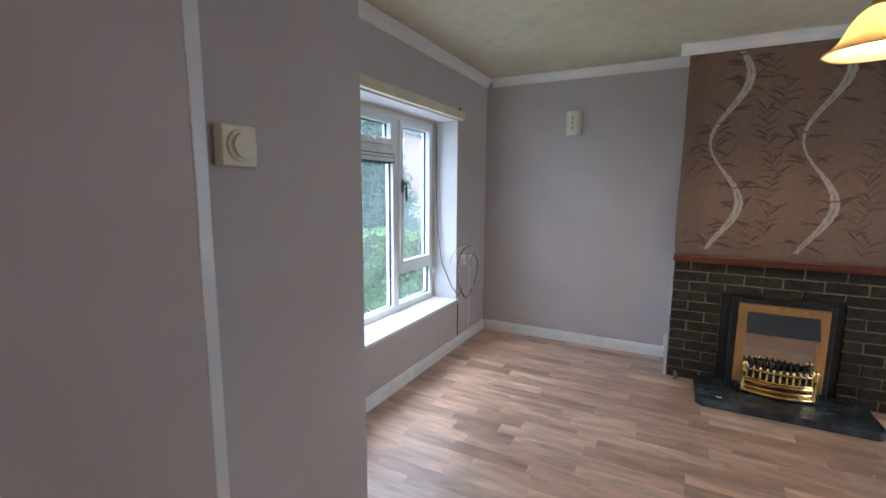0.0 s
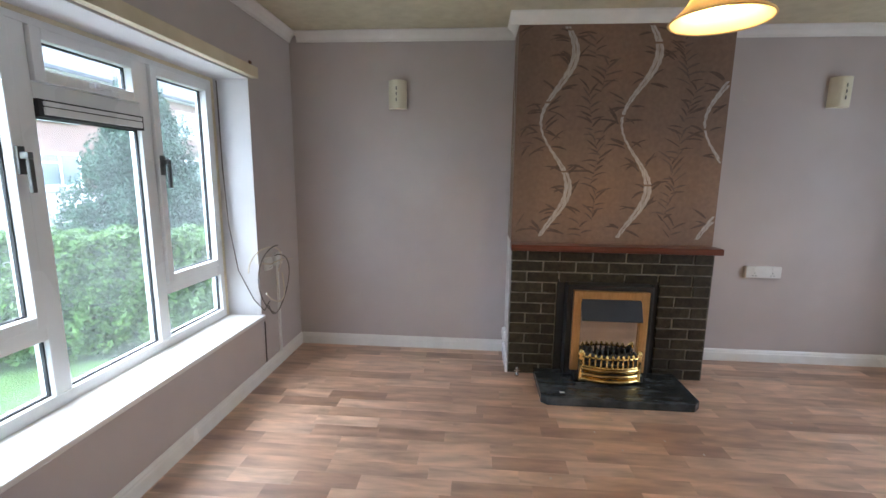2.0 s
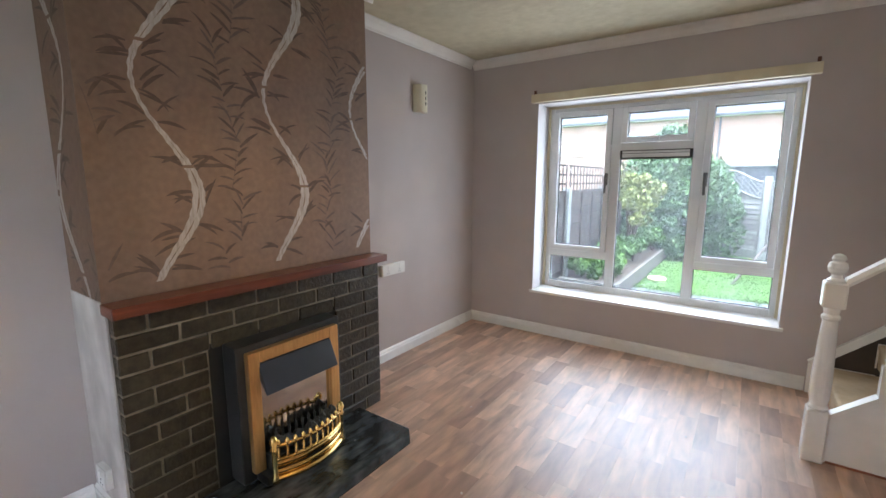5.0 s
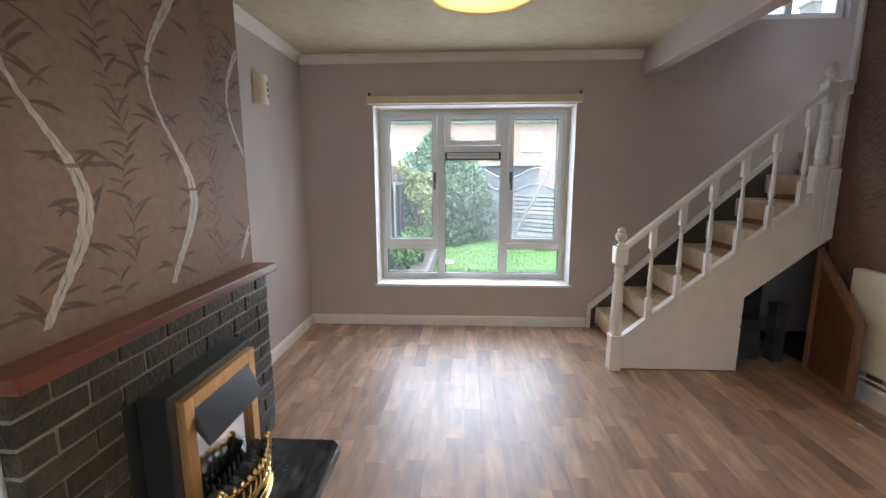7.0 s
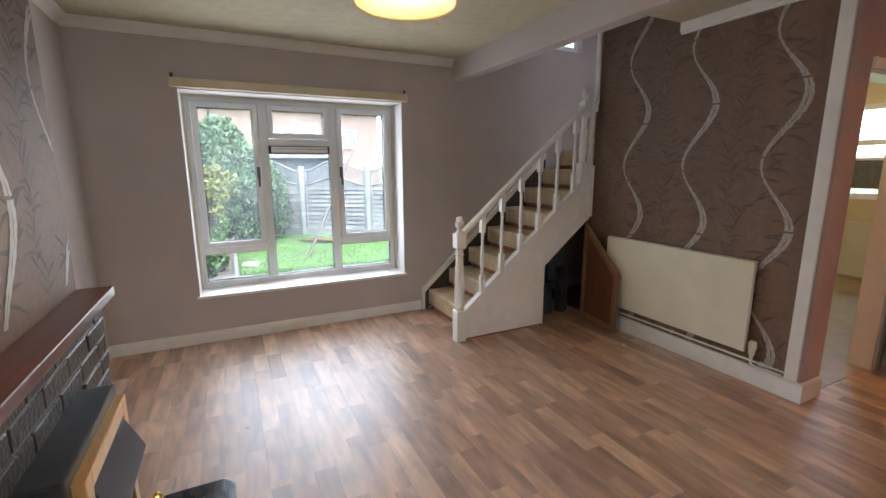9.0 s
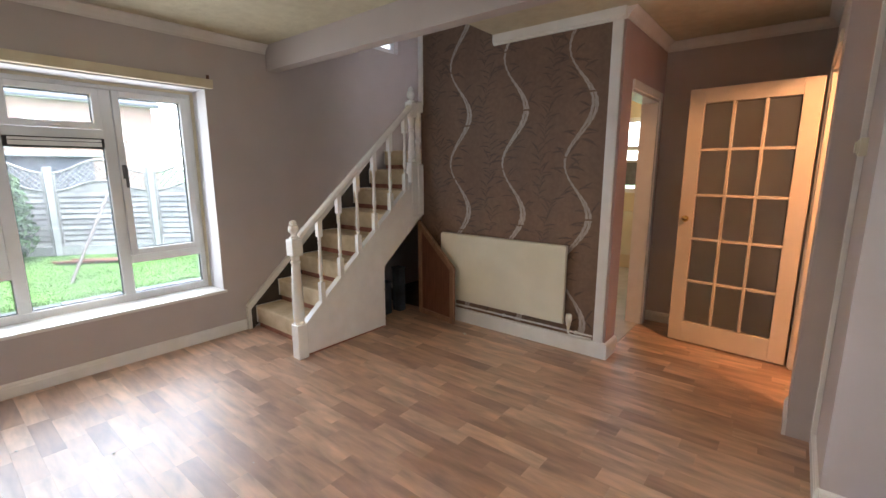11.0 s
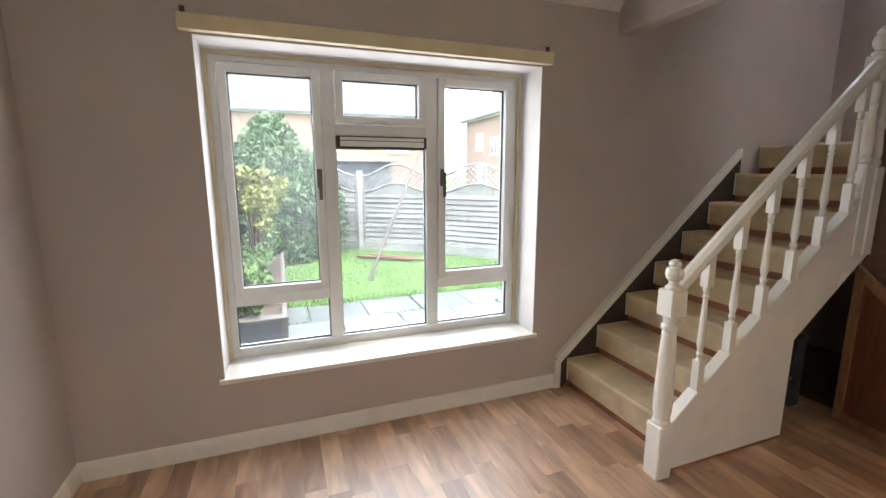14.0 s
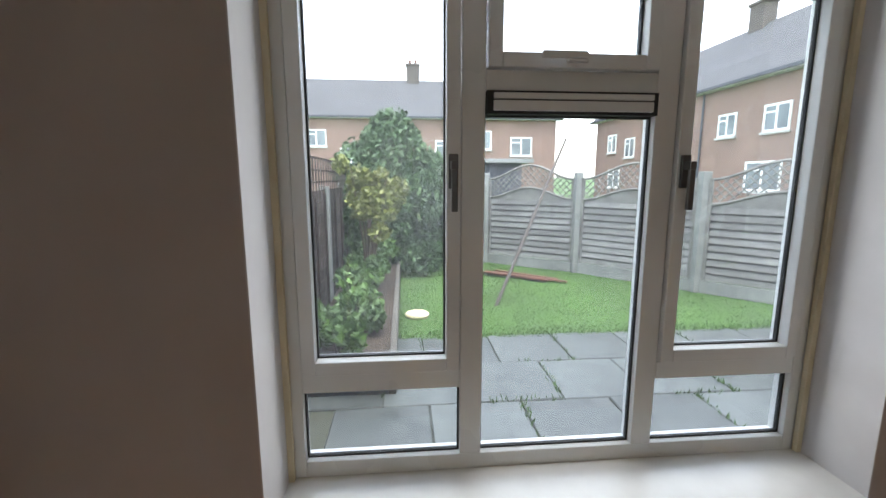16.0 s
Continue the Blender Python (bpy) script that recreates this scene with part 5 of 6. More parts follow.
# ---- outdoors: ground, garden, neighbours ----
GZ = -0.10
bm = bmesh.new()
box(bm, -2500, 2500, -2500, 2500, GZ - 0.4, GZ - 0.03)
setting(part("ground", bm, M["lawn"]), "open grassy ground reaching the horizon", "ground")
setting(one_box("lawn", 6.08, 10.4, -3.2, 3.24, GZ - 0.03, GZ, M["lawn"]), "bright green back lawn", "lawn")
patio = setting(one_box("patio", 3.7, 6.08, -3.2, 3.9, GZ - 0.03, GZ - 0.010, M["joint"]), "wet grey concrete slab patio behind the house", "patio")
setting(one_box("front_path", -2.75, XF - 0.3, -2.0, 6.0, GZ - 0.03, GZ - 0.005, M["slab"]), "pale concrete path in front of the house", "path")
setting(one_box("road", -11.5, -7.0, -60, 80, GZ - 0.03, GZ - 0.01, M["asphalt"]), "grey asphalt road in front of the house", "road")

rnp = np.random.RandomState(5)


def leaf_mesh(name, pts, size, material, parent=None, stretch=1.6, up=0.0, seed=1):
    """Many small folded leaves at the given points, turned at random; up tilts them skywards."""
    r = np.random.RandomState(seed)
    n = len(pts)
    d = r.normal(size=(n, 3))
    d[:, 2] += up
    d /= np.linalg.norm(d, axis=1)[:, None]
    s = np.cross(d, r.normal(size=(n, 3)))
    s /= np.linalg.norm(s, axis=1)[:, None]
    k = np.cross(d, s)
    sz = size * r.uniform(0.6, 1.3, n)[:, None]
    L, W = d * sz * stretch, s * sz * 0.5
    v = np.stack([pts - L * 0.5, pts + W + k * sz * 0.15, pts + L * 0.5, pts - W + k * sz * 0.15], axis=1).reshape(-1, 3)
    f = [(4 * i, 4 * i + 1, 4 * i + 2, 4 * i + 3) for i in range(n)]
    ob = raw(name, v.tolist(), f, material, parent)
    ob["kind"] = "stuff"
    return ob


def clumps(centres, radii, per, seed):
    """Points in the outer shell of many overlapping clumps."""
    r = np.random.RandomState(seed)
    out = []
    for c, rad in zip(centres, radii):
        d = r.normal(size=(per, 3))
        d /= np.linalg.norm(d, axis=1)[:, None]
        out.append(np.array(c) + d * rad * (0.55 + 0.5 * r.uniform(size=(per, 1)) ** 0.6))
    return np.concatenate(out)


def limb(bm, a, b, r0, r1):
    a, b = Vector(a), Vector(b)
    d = (b - a).normalized()
    u = d.cross(Vector((0.3, 0.9, 0.1))).normalized()
    w = d.cross(u)
    lo = [bm.verts.new(a + (u * math.cos(k * math.pi / 4) + w * math.sin(k * math.pi / 4)) * r0) for k in range(8)]
    hi = [bm.verts.new(b + (u * math.cos(k * math.pi / 4) + w * math.sin(k * math.pi / 4)) * r1) for k in range(8)]
    for k in range(8):
        bm.faces.new((lo[k], lo[(k + 1) % 8], hi[(k + 1) % 8], hi[k]))
    bm.faces.new(hi)
    bm.faces.new(lo[::-1])


def conifer(where, height, radius, label, material, seed, count=110, power=2.6, size=0.030):
    """A dense upright evergreen: trunk, limbs, and clumps that lean upward with gaps between them."""
    x, y, z = where
    t = thing("conifer", where, label, "tree")
    bm = bmesh.new()
    limb(bm, (x, y, z), (x, y, z + height * 0.85), 0.09, 0.02)
    r = random.Random(seed)
    cen, rad = [], []
    for i in range(count):
        h = r.uniform(0.02, 1.0)
        a = r.uniform(0, 2 * math.pi)
        q = radius * (1 - h ** power) * r.uniform(0.35, 1.0) * (0.75 + 0.25 * min(1, h * 5))
        cen.append((x + q * math.cos(a), y + q * math.sin(a), z + 0.1 + h * (height - 0.25)))
        rad.append(r.uniform(0.12, 0.30) * radius)
        if i % 9 == 0:
            limb(bm, (x, y, z + h * height * 0.7), cen[-1], 0.025, 0.008)
    part("trunk", bm, M["bark"], t)
    leaf_mesh("crown", clumps(cen, rad, 330, seed), size, material, t, 2.4, 0.9, seed)


conifer((9.55, 3.35, GZ), 2.4, 1.25, "dense dark green conifer hedge at the garden end", M["leaf_dark"], 31, 150, 2.2, 0.05)
conifer((9.0, 3.15, GZ), 1.75, 0.55, "dark green conifer beside the raised bed", M["leaf_dark"], 32, 70, 2.2, 0.045)
conifer((-4.6, 6.75, GZ), 2.75, 1.0, "dark green conical conifer behind the front hedge", M["leaf_blue"], 33, 230, 1.9, 0.024)

# raised bed with timber edging
bed = thing("raised_bed", (7.1, 3.65, GZ), "raised flower bed with dark timber edging", "raised bed")
one_box("soil", 5.12, 9.6, 3.30, 3.95, GZ - 0.02, GZ + 0.17, M["soil"], bed, "dark soil")
one_box("edging_board", 5.06, 9.6, 3.25, 3.30, GZ - 0.02, GZ + 0.20, M["edging"], bed, "dark weathered board", bevel=0.006)
one_box("end_board", 5.06, 5.12, 3.30, 3.95, GZ - 0.02, GZ + 0.20, M["shed"], bed, "dark stained board", bevel=0.006)
one_box("end_capping", 5.04, 5.16, 3.24, 3.95, GZ + 0.20, GZ + 0.23, M["edging"], bed, "grey weathered capping", bevel=0.004)

# yellow-green shrub on bare stems
t = thing("shrub", (7.35, 3.62, GZ + 0.17), "yellow-green shrub on bare branching stems", "shrub")
bm = bmesh.new()
r = random.Random(8)
cen, rad = [], []
for i in range(16):
    a = r.uniform(0, 6.28)
    top = Vector((7.35 + 0.34 * math.cos(a) * r.uniform(0.3, 1), 3.55 + 0.34 * math.sin(a) * r.uniform(0.3, 1), r.uniform(0.85, 1.50)))
    mid = Vector((7.35 + (top.x - 7.35) * 0.3, 3.60 + (top.y - 3.60) * 0.3, 0.6))
    limb(bm, (7.35, 3.62, GZ + 0.15), mid, 0.02, 0.012)
    limb(bm, mid, top, 0.012, 0.004)
    for j in range(3):
        cen.append((top.x + r.uniform(-0.12, 0.12), top.y + r.uniform(-0.12, 0.12), top.z + r.uniform(-0.25, 0.06)))
        rad.append(r.uniform(0.06, 0.13))
part("stems", bm, M["bark"], t, "brown branching stems")
leaf_mesh("foliage", clumps(cen, rad, 60, 8), 0.05, M["leaf_yellow"], t, 1.5, 0.3, 8)

# low planting in the bed
r = random.Random(12)
for i in range(15):
    x, y = 5.3 + i * 0.27 + r.uniform(-0.05, 0.05), r.uniform(3.42, 3.80)
    hgt = r.uniform(0.12, 0.30) + (0.12 if x > 6.6 else 0)
    t = thing("bed_plant", (x, y, GZ + 0.17), "low leafy green plant in the raised bed", "plant", "plants in the raised bed")
    bm = bmesh.new()
    cen, rad = [], []
    for j in range(6):
        p = Vector((x + r.uniform(-0.15, 0.15), y + r.uniform(-0.13, 0.13), GZ + 0.17 + hgt * r.uniform(0.4, 1.0)))
        limb(bm, (x, y, GZ + 0.16), p, 0.006, 0.003)
        cen.append(p)
        rad.append(r.uniform(0.06, 0.12))
    part("stems", bm, M["bark"], t)
    leaf_mesh("foliage", clumps([tuple(c) for c in cen], rad, 45, 40 + i), 0.055, M["leaf_mid"] if i % 3 else M["leaf_bright"], t, 1.5, 0.6, 60 + i)

# clipped front hedge
ha, hb = Vector((-1.98, 4.55, 0)), Vector((-4.9, 2.75, 0))
hd = (hb - ha).normalized()
hn = Vector((-hd.y, hd.x, 0))
if hn.y < 0:
    hn = -hn
t = thing("hedge", tuple((ha + hb) / 2 + Vector((0, 0, GZ))), "clipped bright green privet hedge in front of the house", "hedge")
bm = bmesh.new()
for i in range(24):
    p = ha.lerp(hb, (i + 0.5) / 24) + hn * 0.35
    for k in range(3):
        limb(bm, p + Vector((0, 0, GZ)), p + hn * random.uniform(-0.25, 0.25) + hd * random.uniform(-0.1, 0.1) + Vector((0, 0, 0.6)), 0.012, 0.005)
part("stems", bm, M["bark"], t)
u, w, z = rnp.uniform(0, (hb - ha).length, 26000), rnp.uniform(0, 0.7, 26000), rnp.uniform(GZ + 0.02, 0.86, 26000)
edge = rnp.uniform(size=26000)
w = np.where(edge < 0.5, 0.12 * rnp.uniform(size=26000) ** 2, w)
z = np.where(edge > 0.62, 0.86 - 0.10 * rnp.uniform(size=26000) ** 2, z)
bump = 0.03 * np.sin(u * 9) + 0.03 * np.sin(u * 23 + z * 11)
pts = np.stack([ha.x + hd.x * u + hn.x * (w + bump), ha.y + hd.y * u + hn.y * (w + bump), z + bump * 0.6], axis=1)
leaf_mesh("foliage", pts, 0.036, M["leaf_bright"], t, 1.5, 0.4, 77)
# darker leaves set deeper; the hedge's inner shade is put into their colour
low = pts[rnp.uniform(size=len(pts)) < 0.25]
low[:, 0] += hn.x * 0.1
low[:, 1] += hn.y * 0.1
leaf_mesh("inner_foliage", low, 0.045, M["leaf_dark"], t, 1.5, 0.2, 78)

# lawn blades
n = 60000
gx = rnp.uniform(6.02, 10.0, n)
gy = rnp.uniform(-2.6, 3.24, n)
hgt = rnp.uniform(0.008, 0.020, n) * (1 + 0.8 * (gx < 6.25))
a = rnp.uniform(0, 6.283, n)
v = np.stack([np.stack([gx - 0.004 * np.cos(a), gy - 0.005 * np.sin(a), np.full(n, GZ)], 1), np.stack([gx + 0.004 * np.cos(a), gy + 0.005 * np.sin(a), np.full(n, GZ)], 1),
              np.stack([gx + rnp.uniform(-0.025, 0.025, n), gy + rnp.uniform(-0.025, 0.025, n), GZ + hgt], 1)], axis=1).reshape(-1, 3)
g = raw("lawn_grass", v.tolist(), [(3 * i, 3 * i + 1, 3 * i + 2) for i in range(n)], M["grass"])
tagged(g, "short bright green grass blades on the lawn", "grass", kind="stuff")


# grey fence: concrete posts, slatted panels with arched trellis tops
def post(x, y, h, material=None, name="fence_post"):
    bm = bmesh.new()
    box(bm, x - 0.055, x + 0.055, y - 0.055, y + 0.055, GZ - 0.05, h)
    tagged(part(name, bm, material or M["concrete"], bevel=0.008), "pale weathered concrete fence post", "fence post", "concrete fence posts")


def slat_panel(p, q, seed):
    p, q = Vector((*p, 0)), Vector((*q, 0))
    d = q - p
    L = d.length - 0.12
    d.normalize()
    m = Matrix.Translation(p + d * 0.06) @ Matrix.Rotation(math.atan2(d.y, d.x), 4, "Z")
    t = thing("garden_fence", tuple(p + d * (L / 2 + 0.06) + Vector((0, 0, GZ))), "weathered grey slatted fence panel with arched trellis top", "fence", "grey slatted fence panels")
    bm = bmesh.new()
    box(bm, 0, L, -0.025, 0.025, GZ - 0.04, 0.06, m)
    part("gravel_board", bm, M["concrete"], t, "pale concrete gravel board", bevel=0.004)
    r = random.Random(seed)

    def arch(u):
        return 0.5 - 0.5 * math.cos(2 * math.pi * u / L)
    z = 0.07
    while z < 1.0:
        bm = bmesh.new()
        tilt = m @ Matrix.Translation((0, -0.004, z)) @ Matrix.Rotation(radians(-11 + r.uniform(-1.5, 1.5)), 4, "X")
        box(bm, 0.03, L - 0.03, -0.006, 0.006, 0.0, 0.072 + r.uniform(-0.003, 0.003), tilt)
        part("slat", bm, M["fence_grey"], t)
        z += 0.094
    bm = bmesh.new()
    n2 = 24
    for i in range(n2):
        a, b = 0.03 + (L - 0.06) * i / n2, 0.03 + (L - 0.06) * (i + 1) / n2
        vs = [bm.verts.new(m @ Vector(c)) for c in ((a, 0, 0.99), (b, 0, 0.99), (b, 0, 1.02 + 0.17 * arch(b)), (a, 0, 1.02 + 0.17 * arch(a)))]
        bm.faces.new(vs)
    ob = bmesh.ops.extrude_face_region(bm, geom=bm.faces[:])
    nrm = m.to_3x3() @ Vector((0, 0.014, 0))
    for e in ob["geom"]:
        if isinstance(e, bmesh.types.BMVert):
            e.co += nrm
    part("arched_board", bm, M["fence_rest"], t)
    bm = bmesh.new()
    box(bm, 0.03, L - 0.03, 0.040, 0.052, 0.06, 1.0, m)
    part("rear_boards", bm, M["fence_rest"], t)
    bm = bmesh.new()
    for x0 in (0.0, L - 0.04):
        box(bm, x0, x0 + 0.04, -0.022, 0.022, 0.06, 1.34, m)
    for off in (0, L / 3, 2 * L / 3):
        box(bm, off + 0.015, off + 0.035, 0.022, 0.039, 0.07, 1.0, m)
    part("panel_frame", bm, M["fence_rest"], t)
    for base, gain, nm in ((1.02, 0.17, "lower_arch"), (1.32, 0.22, "upper_arch")):
        bm = bmesh.new()
        tube(bm, [m @ Vector((L * i / 24, 0, base + gain * arch(L * i / 24))) for i in range(25)], 0.020, 6)
        part(nm, bm, M["fence_rest"], t, "curved rail")
    bm = bmesh.new()
    for s in (-1, 1):
        u = -0.4
        while u < L + 0.4:
            run_pts = []
            for i in range(15):
                zz = 1.02 + 0.55 * i / 14
                uu = u + s * (zz - 1.02)
                if 0.03 < uu < L - 0.03 and 1.03 + 0.17 * arch(uu) < zz < 1.32 + 0.22 * arch(uu):
                    run_pts.append(m @ Vector((uu, 0.006 * s, zz)))
            if len(run_pts) > 1:
                tube(bm, run_pts, 0.009, 4)
            u += 0.095
    part("trellis", bm, M["fence_rest"], t, "diagonal trellis lattice")


FP = [(10.55, 3.05), (9.62, 1.80), (8.68, 0.57), (7.42, -0.52), (6.15, -1.60), (4.9, -2.68)]
for x, y in FP:
    post(x, y, 1.42)
for i, (p, q) in enumerate(zip(FP, FP[1:])):
    slat_panel(p, q, 90 + i)


# dark side fence with square trellis
def lap_panel(x0, x1, y, seed):
    t = thing("garden_fence", ((x0 + x1) / 2, y, GZ), "dark brown lap fence panel with square trellis top", "fence", "brown lap fence panels")
    r = random.Random(seed)
    k, z = 0, GZ
    while z < 1.10:
        bm = bmesh.new()
        m = Matrix.Translation((0, y, z)) @ Matrix.Rotation(radians(5), 4, "X")
        box(bm, x0 + 0.03, x1 - 0.03, -0.006, 0.006, 0, 0.135, m)
        part("lap_board", bm, M["fence_brown"], t)
        z += 0.118 + r.uniform(-0.002, 0.002)
    for i in range(4):
        x = x0 + 0.03 + (x1 - x0 - 0.1) * i / 3
        one_box("batten", x, x + 0.04, y - 0.035, y - 0.012, GZ, 1.17, M["fence_brown"], t)
    bm = bmesh.new()
    for i in range(int((x1 - x0) / 0.14) + 1):
        x = x0 + 0.03 + i * 0.14
        box(bm, x, x + 0.022, y - 0.02, y - 0.008, 1.17, 1.55)
    for i in range(4):
        box(bm, x0 + 0.02, x1 - 0.02, y - 0.008, y + 0.004, 1.17 + i * 0.12, 1.192 + i * 0.12)
    part("trellis", bm, M["fence_brown"], t, "square trellis lattice")


for i in range(4):
    lap_panel(3.9 + i * 1.7, 5.5 + i * 1.7, 4.06, 100 + i)
    post(5.55 + i * 1.7, 4.06, 1.25)

# leaning pole, timber strips, lid on the lawn
bm = bmesh.new()
limb(bm, (7.0, 2.17, GZ - 0.03), (8.75, 0.77, 1.915), 0.022, 0.018)
tagged(part("washing_line_pole", bm, M["pole_metal"]), "slanting brown wooden pole stuck in the lawn", "pole")
r = random.Random(17)
for i in range(6):
    a = 0.87 + r.uniform(-0.12, 0.12)
    m = Matrix.Translation((8.35 + r.uniform(-0.12, 0.12), 1.50 + r.uniform(-0.15, 0.15), GZ + 0.018 + 0.008 * i)) @ Matrix.Rotation(a, 4, "Z")
    bm = bmesh.new()
    box(bm, -0.5, 0.5, -0.025, 0.025, -0.010, 0.010, m)
    tagged(part("timber_strip", bm, M["red_strip"], bevel=0.003), "red-brown timber strip lying on the lawn", "timber", "timber strips on the lawn")
bm = bmesh.new()
turned(bm, [(0.12, GZ), (0.13, GZ + 0.03), (0.11, GZ + 0.045), (0.04, GZ + 0.05)], 6.72, 3.06, 24)
tagged(part("plastic_lid", bm, M["lid"], smooth=True), "round pale yellow lid lying on the lawn", "lid")


# ---- houses ----
def house(name, origin, along, length, depth, eaves, ridge, windows, chimneys, label, downpipes=(), wallmat="brick_red"):
    """A two-storey house: its front stands on the line from origin in the direction 'along' (degrees), its body behind, to the left of that line.
    windows: (centre along the front, sill height, width, height)."""
    m = Matrix.Translation((*origin, 0)) @ Matrix.Rotation(radians(along), 4, "Z")
    t = thing(name, tuple(m @ Vector((length / 2, depth / 2, GZ))), label, "house")
    bm = bmesh.new()
    box(bm, 0, length, 0, depth, GZ - 0.1, eaves, m)
    part("wall", bm, M[wallmat], t)
    bm = bmesh.new()
    o = 0.35
    pts = [(-o, -o, eaves - 0.05), (length + o, -o, eaves - 0.05), (length + o, depth + o, eaves - 0.05), (-o, depth + o, eaves - 0.05), (-o, depth / 2, ridge), (length + o, depth / 2, ridge)]
    v = [bm.verts.new(m @ Vector(p)) for p in pts]
    for f in ((0, 1, 5, 4), (2, 3, 4, 5), (0, 4, 3), (1, 2, 5), (0, 3, 2, 1)):
        bm.faces.new([v[i] for i in f])
    part("roof", bm, M["roof"], t, "grey tiled roof")
    bm = bmesh.new()
    box(bm, -o, length + o, -o - 0.10, -o, eaves - 0.12, eaves, m)
    part("gutter", bm, M["shed"], t, "dark gutter")
    bm = bmesh.new()
    box(bm, -o, length + o, -o, 0, eaves - 0.16, eaves - 0.06, m)
    part("fascia", bm, M["render_white"], t, "white fascia board")
    for c, s, w, h in windows:
        bm = bmesh.new()
        k = 0.09
        x0, x1 = c - w / 2, c + w / 2
        for a, b, e, f in ((x0, x0 + k, s, s + h), (x1 - k, x1, s, s + h), (x0 + k, x1 - k, s, s + k), (x0 + k, x1 - k, s + h - k, s + h), (c - k / 2, c + k / 2, s + k, s + h - k)):
            box(bm, a, b, -0.05, 0.02, e, f, m)
        box(bm, x0 + k, c - k / 2, -0.05, 0.02, s + h * 0.68, s + h * 0.68 + 0.07, m)
        win = part("window", bm, M["pvc"], t, "white plastic window")
        bm = bmesh.new()
        box(bm, x0 + k / 2, x1 - k / 2, -0.02, 0.0, s + k / 2, s + h - k / 2, m)
        part("pane", bm, M["far_pane"], win)
        bm = bmesh.new()
        box(bm, x0 - 0.06, x1 + 0.06, -0.12, 0.0, s - 0.09, s, m)
        part("sill", bm, M["render_white"], win)
    for c in chimneys:
        bm = bmesh.new()
        box(bm, c - 0.45, c + 0.45, depth / 2 - 0.35, depth / 2 + 0.35, ridge - 0.6, ridge + 0.95, m)
        box(bm, c - 0.52, c + 0.52, depth / 2 - 0.42, depth / 2 + 0.42, ridge + 0.95, ridge + 1.08, m)
        stack = part("chimney", bm, M["brick_dark"], t, "brick chimney stack")
        for dx in (-0.2, 0.2):
            bm = bmesh.new()
            p = m @ Vector((c + dx, depth / 2, 0))
            turned(bm, [(0.11, ridge + 1.08), (0.09, ridge + 1.35), (0.11, ridge + 1.4)], p.x, p.y, 10)
            part("chimney_pot", bm, M["red_strip"], stack)
    for c in downpipes:
        bm = bmesh.new()
        tube(bm, [m @ Vector((c, -0.08, GZ)), m @ Vector((c, -0.08, eaves - 0.1))], 0.05, 6)
        part("downpipe", bm, M["shed"], t, "dark downpipe")


# terrace beyond the garden: its front faces the back window
house("terrace_house", (32.0, 24.0), -90, 31.2, 7.0, 5.3, 8.3,
      [(3, 3.1, 1.6, 1.1), (7, 3.1, 1.6, 1.1), (11, 3.1, 1.6, 1.1), (15.2, 3.35, 1.3, 1.1), (17.4, 2.1, 1.4, 1.2), (23.7, 2.6, 1.5, 1.2), (26.0, 3.2, 1.5, 1.25), (28.8, 2.8, 1.5, 1.25), (17.4, 0.6, 1.8, 1.2), (24.5, 0.6, 1.8, 1.2)],
      [21.6, 6.0], "pale brick terrace with a grey tiled roof beyond the garden", (20.0,))
# house at the side: its front faces the garden
house("side_house", (34.0, -11.0), 180, 24.0, 7.0, 5.35, 8.75,
      [(2.5, 3.0, 1.2, 1.2), (4.9, 2.6, 1.2, 1.2), (7.4, 3.1, 1.0, 0.95), (10.0, 3.15, 1.1, 1.0), (13.2, 3.1, 1.1, 1.0), (15.8, 3.1, 1.25, 1.05), (19.6, 3.1, 1.25, 1.05), (3.0, 0.7, 1.6, 1.2), (10.3, 0.8, 1.7, 1.1), (15.4, 0.8, 1.8, 1.2), (20, 0.7, 1.7, 1.2)],
      [10.3], "red-brown brick house with white windows beside the garden", (11.6,))
# houses across the road
for i, y in enumerate((-3.0, 14.0, 31.0)):
    house("street_house", (-14.5 - i * 0.6, y), 90, 15.0, 7.0, 5.0, 7.4,
          [(c, s, 1.7, 1.25) for c in (1.8, 5.4, 9.2, 13.0) for s in (0.8, 3.2)], [3.5, 11.5], "brick house with white windows across the road", (7.4,), "brick_red")
for i in range(9):
    one = thing("garden_wall", (-12.1, 2 + i * 6, GZ), "low pale brick garden wall across the road", "wall", "garden walls across the road")
    one_box("wall", -12.25, -12.0, i * 6 - 2.0, i * 6 + 3.6, GZ - 0.05, 0.75, M["render_white"], one)
    one_box("capping", -12.3, -11.95, i * 6 - 2.05, i * 6 + 3.65, 0.75, 0.82, M["concrete"], one)
# dark garden shed past the conifer
t = thing("garden_shed", (11.6, 1.2, GZ), "dark garden shed with a pale sheet roof beyond the fence", "shed")
one_box("wall", 10.7, 12.5, 0.9, 3.3, GZ - 0.05, 1.62, M["shed"], t)
bm = bmesh.new()
box(bm, 10.55, 12.65, 0.7, 3.5, 1.62, 1.70)
part("roof", bm, M["concrete"], t, "pale sheet roof", bevel=0.01)

# ---- pieces of the surround, the patio and the floor ----
rnd = random.Random(55)


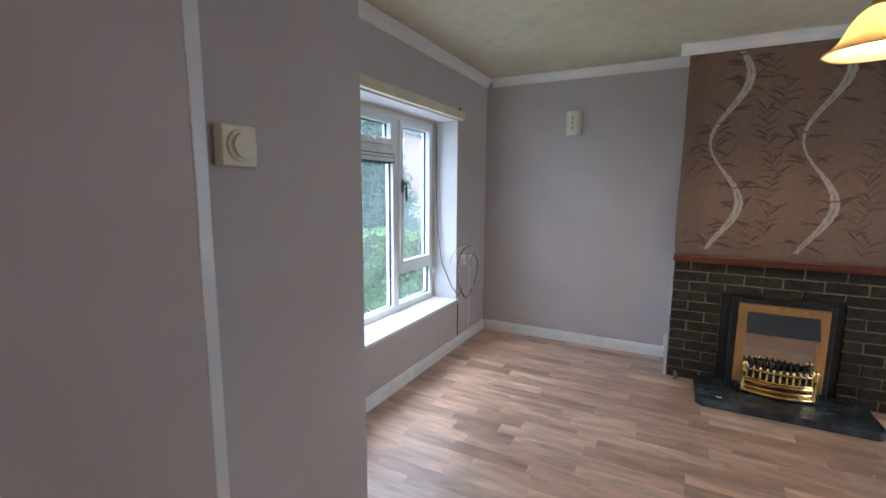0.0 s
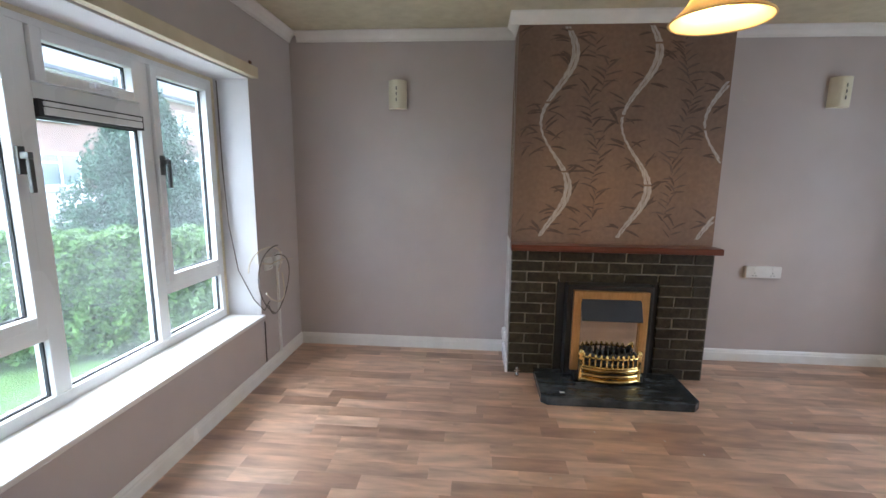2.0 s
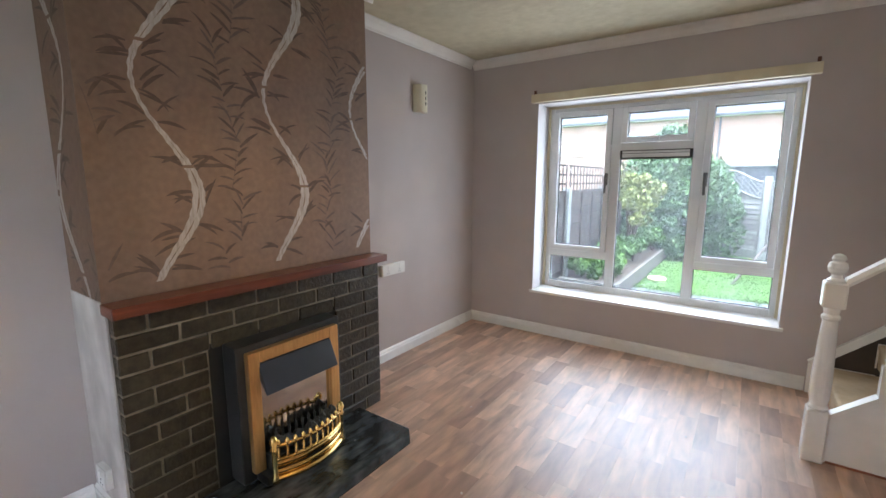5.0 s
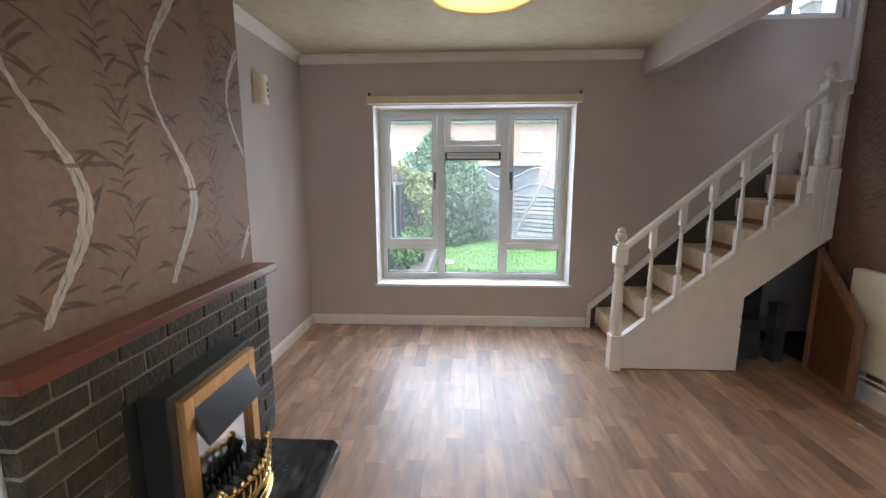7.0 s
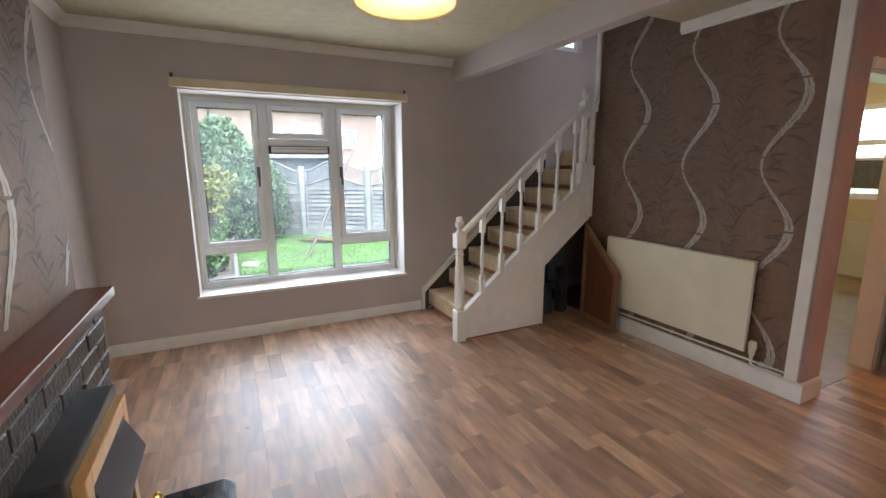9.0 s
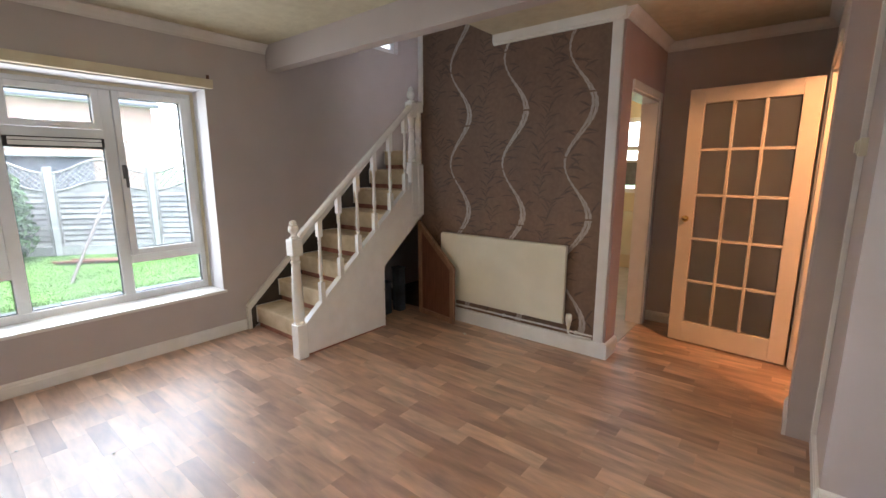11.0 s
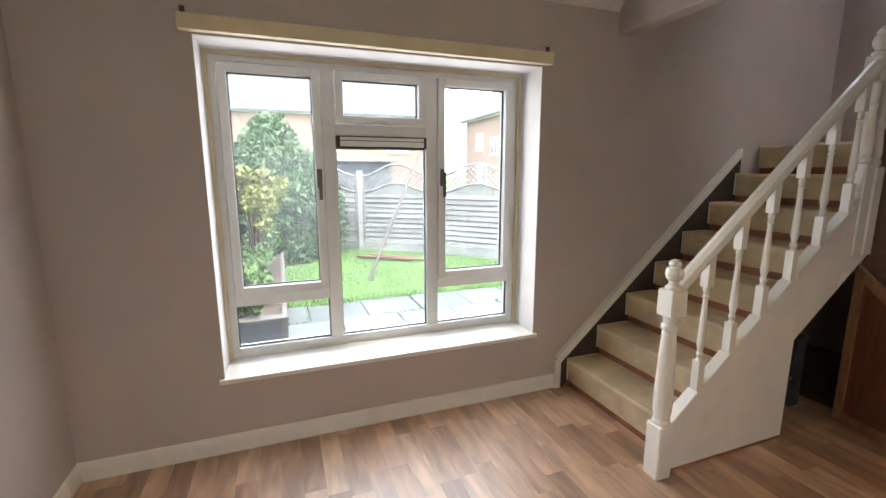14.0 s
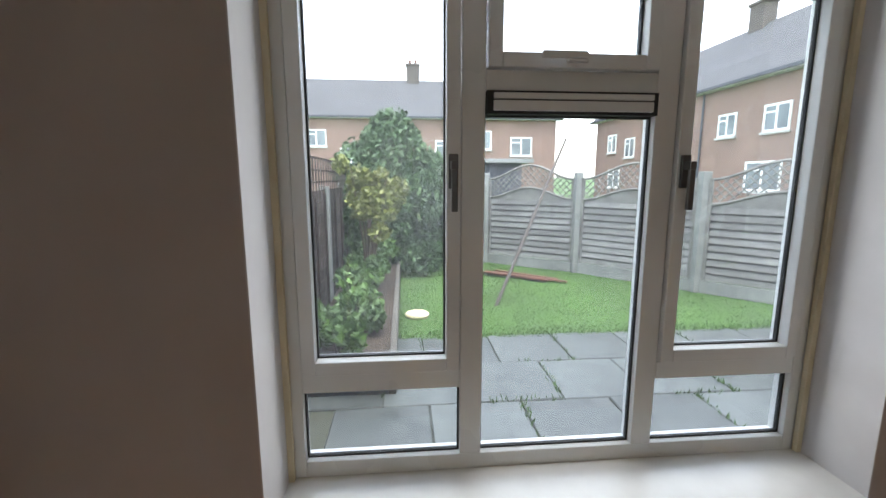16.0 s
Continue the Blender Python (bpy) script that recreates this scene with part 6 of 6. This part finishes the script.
def brick_mesh(w, h, d, seed):
    r = random.Random(seed)
    bm = bmesh.new()
    box(bm, 0, w, 0, d, 0, h)
    bmesh.ops.bevel(bm, geom=bm.edges[:], offset=0.004, segments=1, affect="EDGES")
    for v in bm.verts:
        v.co += Vector((r.uniform(-1, 1), r.uniform(-1, 1), r.uniform(-1, 1))) * 0.0016
    bmesh.ops.recalc_face_normals(bm, faces=bm.faces[:])
    me = bpy.data.meshes.new("brick")
    bm.to_mesh(me)
    bm.free()
    me.materials.append(M["brick_black"])
    return me


bricks = {}


def lay(x, z, w, turn=False):
    key = (round(w, 3), rnd.randint(0, 2))
    if key not in bricks:
        bricks[key] = brick_mesh(w - 0.009, 0.0655, 0.05, len(bricks))
    ob = new("brick", bricks[key])
    ob.parent = fp
    ob.matrix_parent_inverse = world_of(fp).inverted()
    if turn:
        ob.matrix_basis = pose(x, 3.868, z, 0, 0, -90)
    else:
        ob.matrix_basis = pose(x, BYF + rnd.uniform(-0.002, 0.002), z)


courses = 12
ch = BZ / courses
for c in range(courses):
    z = c * ch + 0.004
    spans = [(BX0, BX1)] if c * ch > OZ - 0.03 else [(BX0, OX0), (OX1, BX1)]
    for a, b in spans:
        full = 0.217
        x = a
        first = full / 2 if (c % 2) else full
        w = min(first, b - a)
        while x < b - 0.02:
            if b - x - w < 0.05:
                w = b - x
            lay(x, z, round(w, 3))
            x += w
            w = min(full, b - x)

slabs = {}
for i in range(4):
    for j in range(-5, 6):
        w, d = 0.593, 0.593
        key = (i + j) % 3
        if key not in slabs:
            bm = bmesh.new()
            box(bm, 0, w, 0, d, 0, 0.03)
            bmesh.ops.bevel(bm, geom=bm.edges[:], offset=0.008, segments=1, affect="EDGES")
            me = bpy.data.meshes.new("slab")
            bm.to_mesh(me)
            bm.free()
            me.materials.append(M["slab"])
            slabs[key] = me
        ob = new("slab", slabs[key])
        ob.parent = patio
        ob.matrix_basis = pose(3.70 + i * 0.598, 0.35 + j * 0.598 - (0.3 if i % 2 else 0), GZ - 0.028 + rnd.uniform(0, 0.006), rnd.uniform(-0.4, 0.4), rnd.uniform(-0.4, 0.4), 0)

# tufts in the slab joints
n = 2600
r2 = np.random.RandomState(9)
col = r2.randint(0, 4, n)
along = r2.uniform(size=n) < 0.55
jx = np.where(along, 3.70 + 0.598 * (col + 1) + r2.normal(0, 0.012, n), 3.70 + 0.598 * (col + r2.uniform(size=n)))
jy = np.where(along, 0.35 + r2.uniform(-2.5, 3.0, n), 0.35 + 0.598 * r2.randint(-4, 6, n) - np.where(col % 2, 0.3, 0.0) + r2.normal(0, 0.010, n))
keep_ = (np.sin(jy * 5 + jx * 3) > 0.35) | (jx > 6.0)
jx, jy = jx[keep_], jy[keep_]
n = len(jx)
v = np.stack([np.stack([jx - 0.008, jy - 0.005, np.full(n, GZ - 0.02)], 1), np.stack([jx + 0.008, jy + 0.005, np.full(n, GZ - 0.02)], 1), np.stack([jx + r2.uniform(-0.03, 0.03, n), jy + r2.uniform(-0.03, 0.03, n), GZ + r2.uniform(0.015, 0.05, n)], 1)], axis=1).reshape(-1, 3)
tagged(raw("joint_weeds", v.tolist(), [(3 * i, 3 * i + 1, 3 * i + 2) for i in range(n)], M["grass"]), "green weeds growing in the patio joints", "weeds", kind="stuff")

# laminate strips: two rows to a board, staggered; the middle of the room as single pieces
SW = 0.0965
strip_mesh = {}
far_v, far_f = [], []
count = 0


def strip_box(w):
    if w not in strip_mesh:
        bm = bmesh.new()
        box(bm, 0, w - 0.0003, 0, SW - 0.0003, -0.010, 0)
        bmesh.ops.recalc_face_normals(bm, faces=bm.faces[:])
        me = bpy.data.meshes.new("floor_strip")
        bm.to_mesh(me)
        bm.free()
        me.materials.append(M["laminate"])
        strip_mesh[w] = me
    return strip_mesh[w]


rows = int((YF + 0.9) / SW) + 1
for k in range(rows):
    y = YF - (k + 1) * SW
    x = XF - rnd.uniform(0.0, 0.4)
    while x < XB:
        w = rnd.choice((0.30, 0.36, 0.42, 0.48))
        x0, x1 = max(x, XF), min(x + w, XB)
        if x1 - x0 > 0.02 and not (y < 0.19 and x0 > 0.72):
            if x1 - x0 == w and 0.5 < x0 < 2.95 and 1.2 < y < 3.4 and count < 300:
                ob = new("floor_strip", strip_box(w))
                ob.parent = floor
                ob.matrix_basis = pose(x0, y, 0)
                count += 1
            else:
                i0 = len(far_v)
                if y < 0.19:
                    x1 = min(x1, 0.72)
                a, b, c, d = x0, x1 - 0.0003, y, y + SW - 0.0003
                far_v += [(p, q, s) for s in (-0.010, 0.0) for q in (c, d) for p in (a, b)]
                far_f += [tuple(i0 + j for j in f) for f in ((0, 2, 3, 1), (4, 5, 7, 6), (0, 1, 5, 4), (2, 6, 7, 3), (0, 4, 6, 2), (1, 3, 7, 5))]
        x += w
rest = raw("floor_strips", far_v, far_f, M["laminate_far"], floor)
rest["kind"] = "stuff"
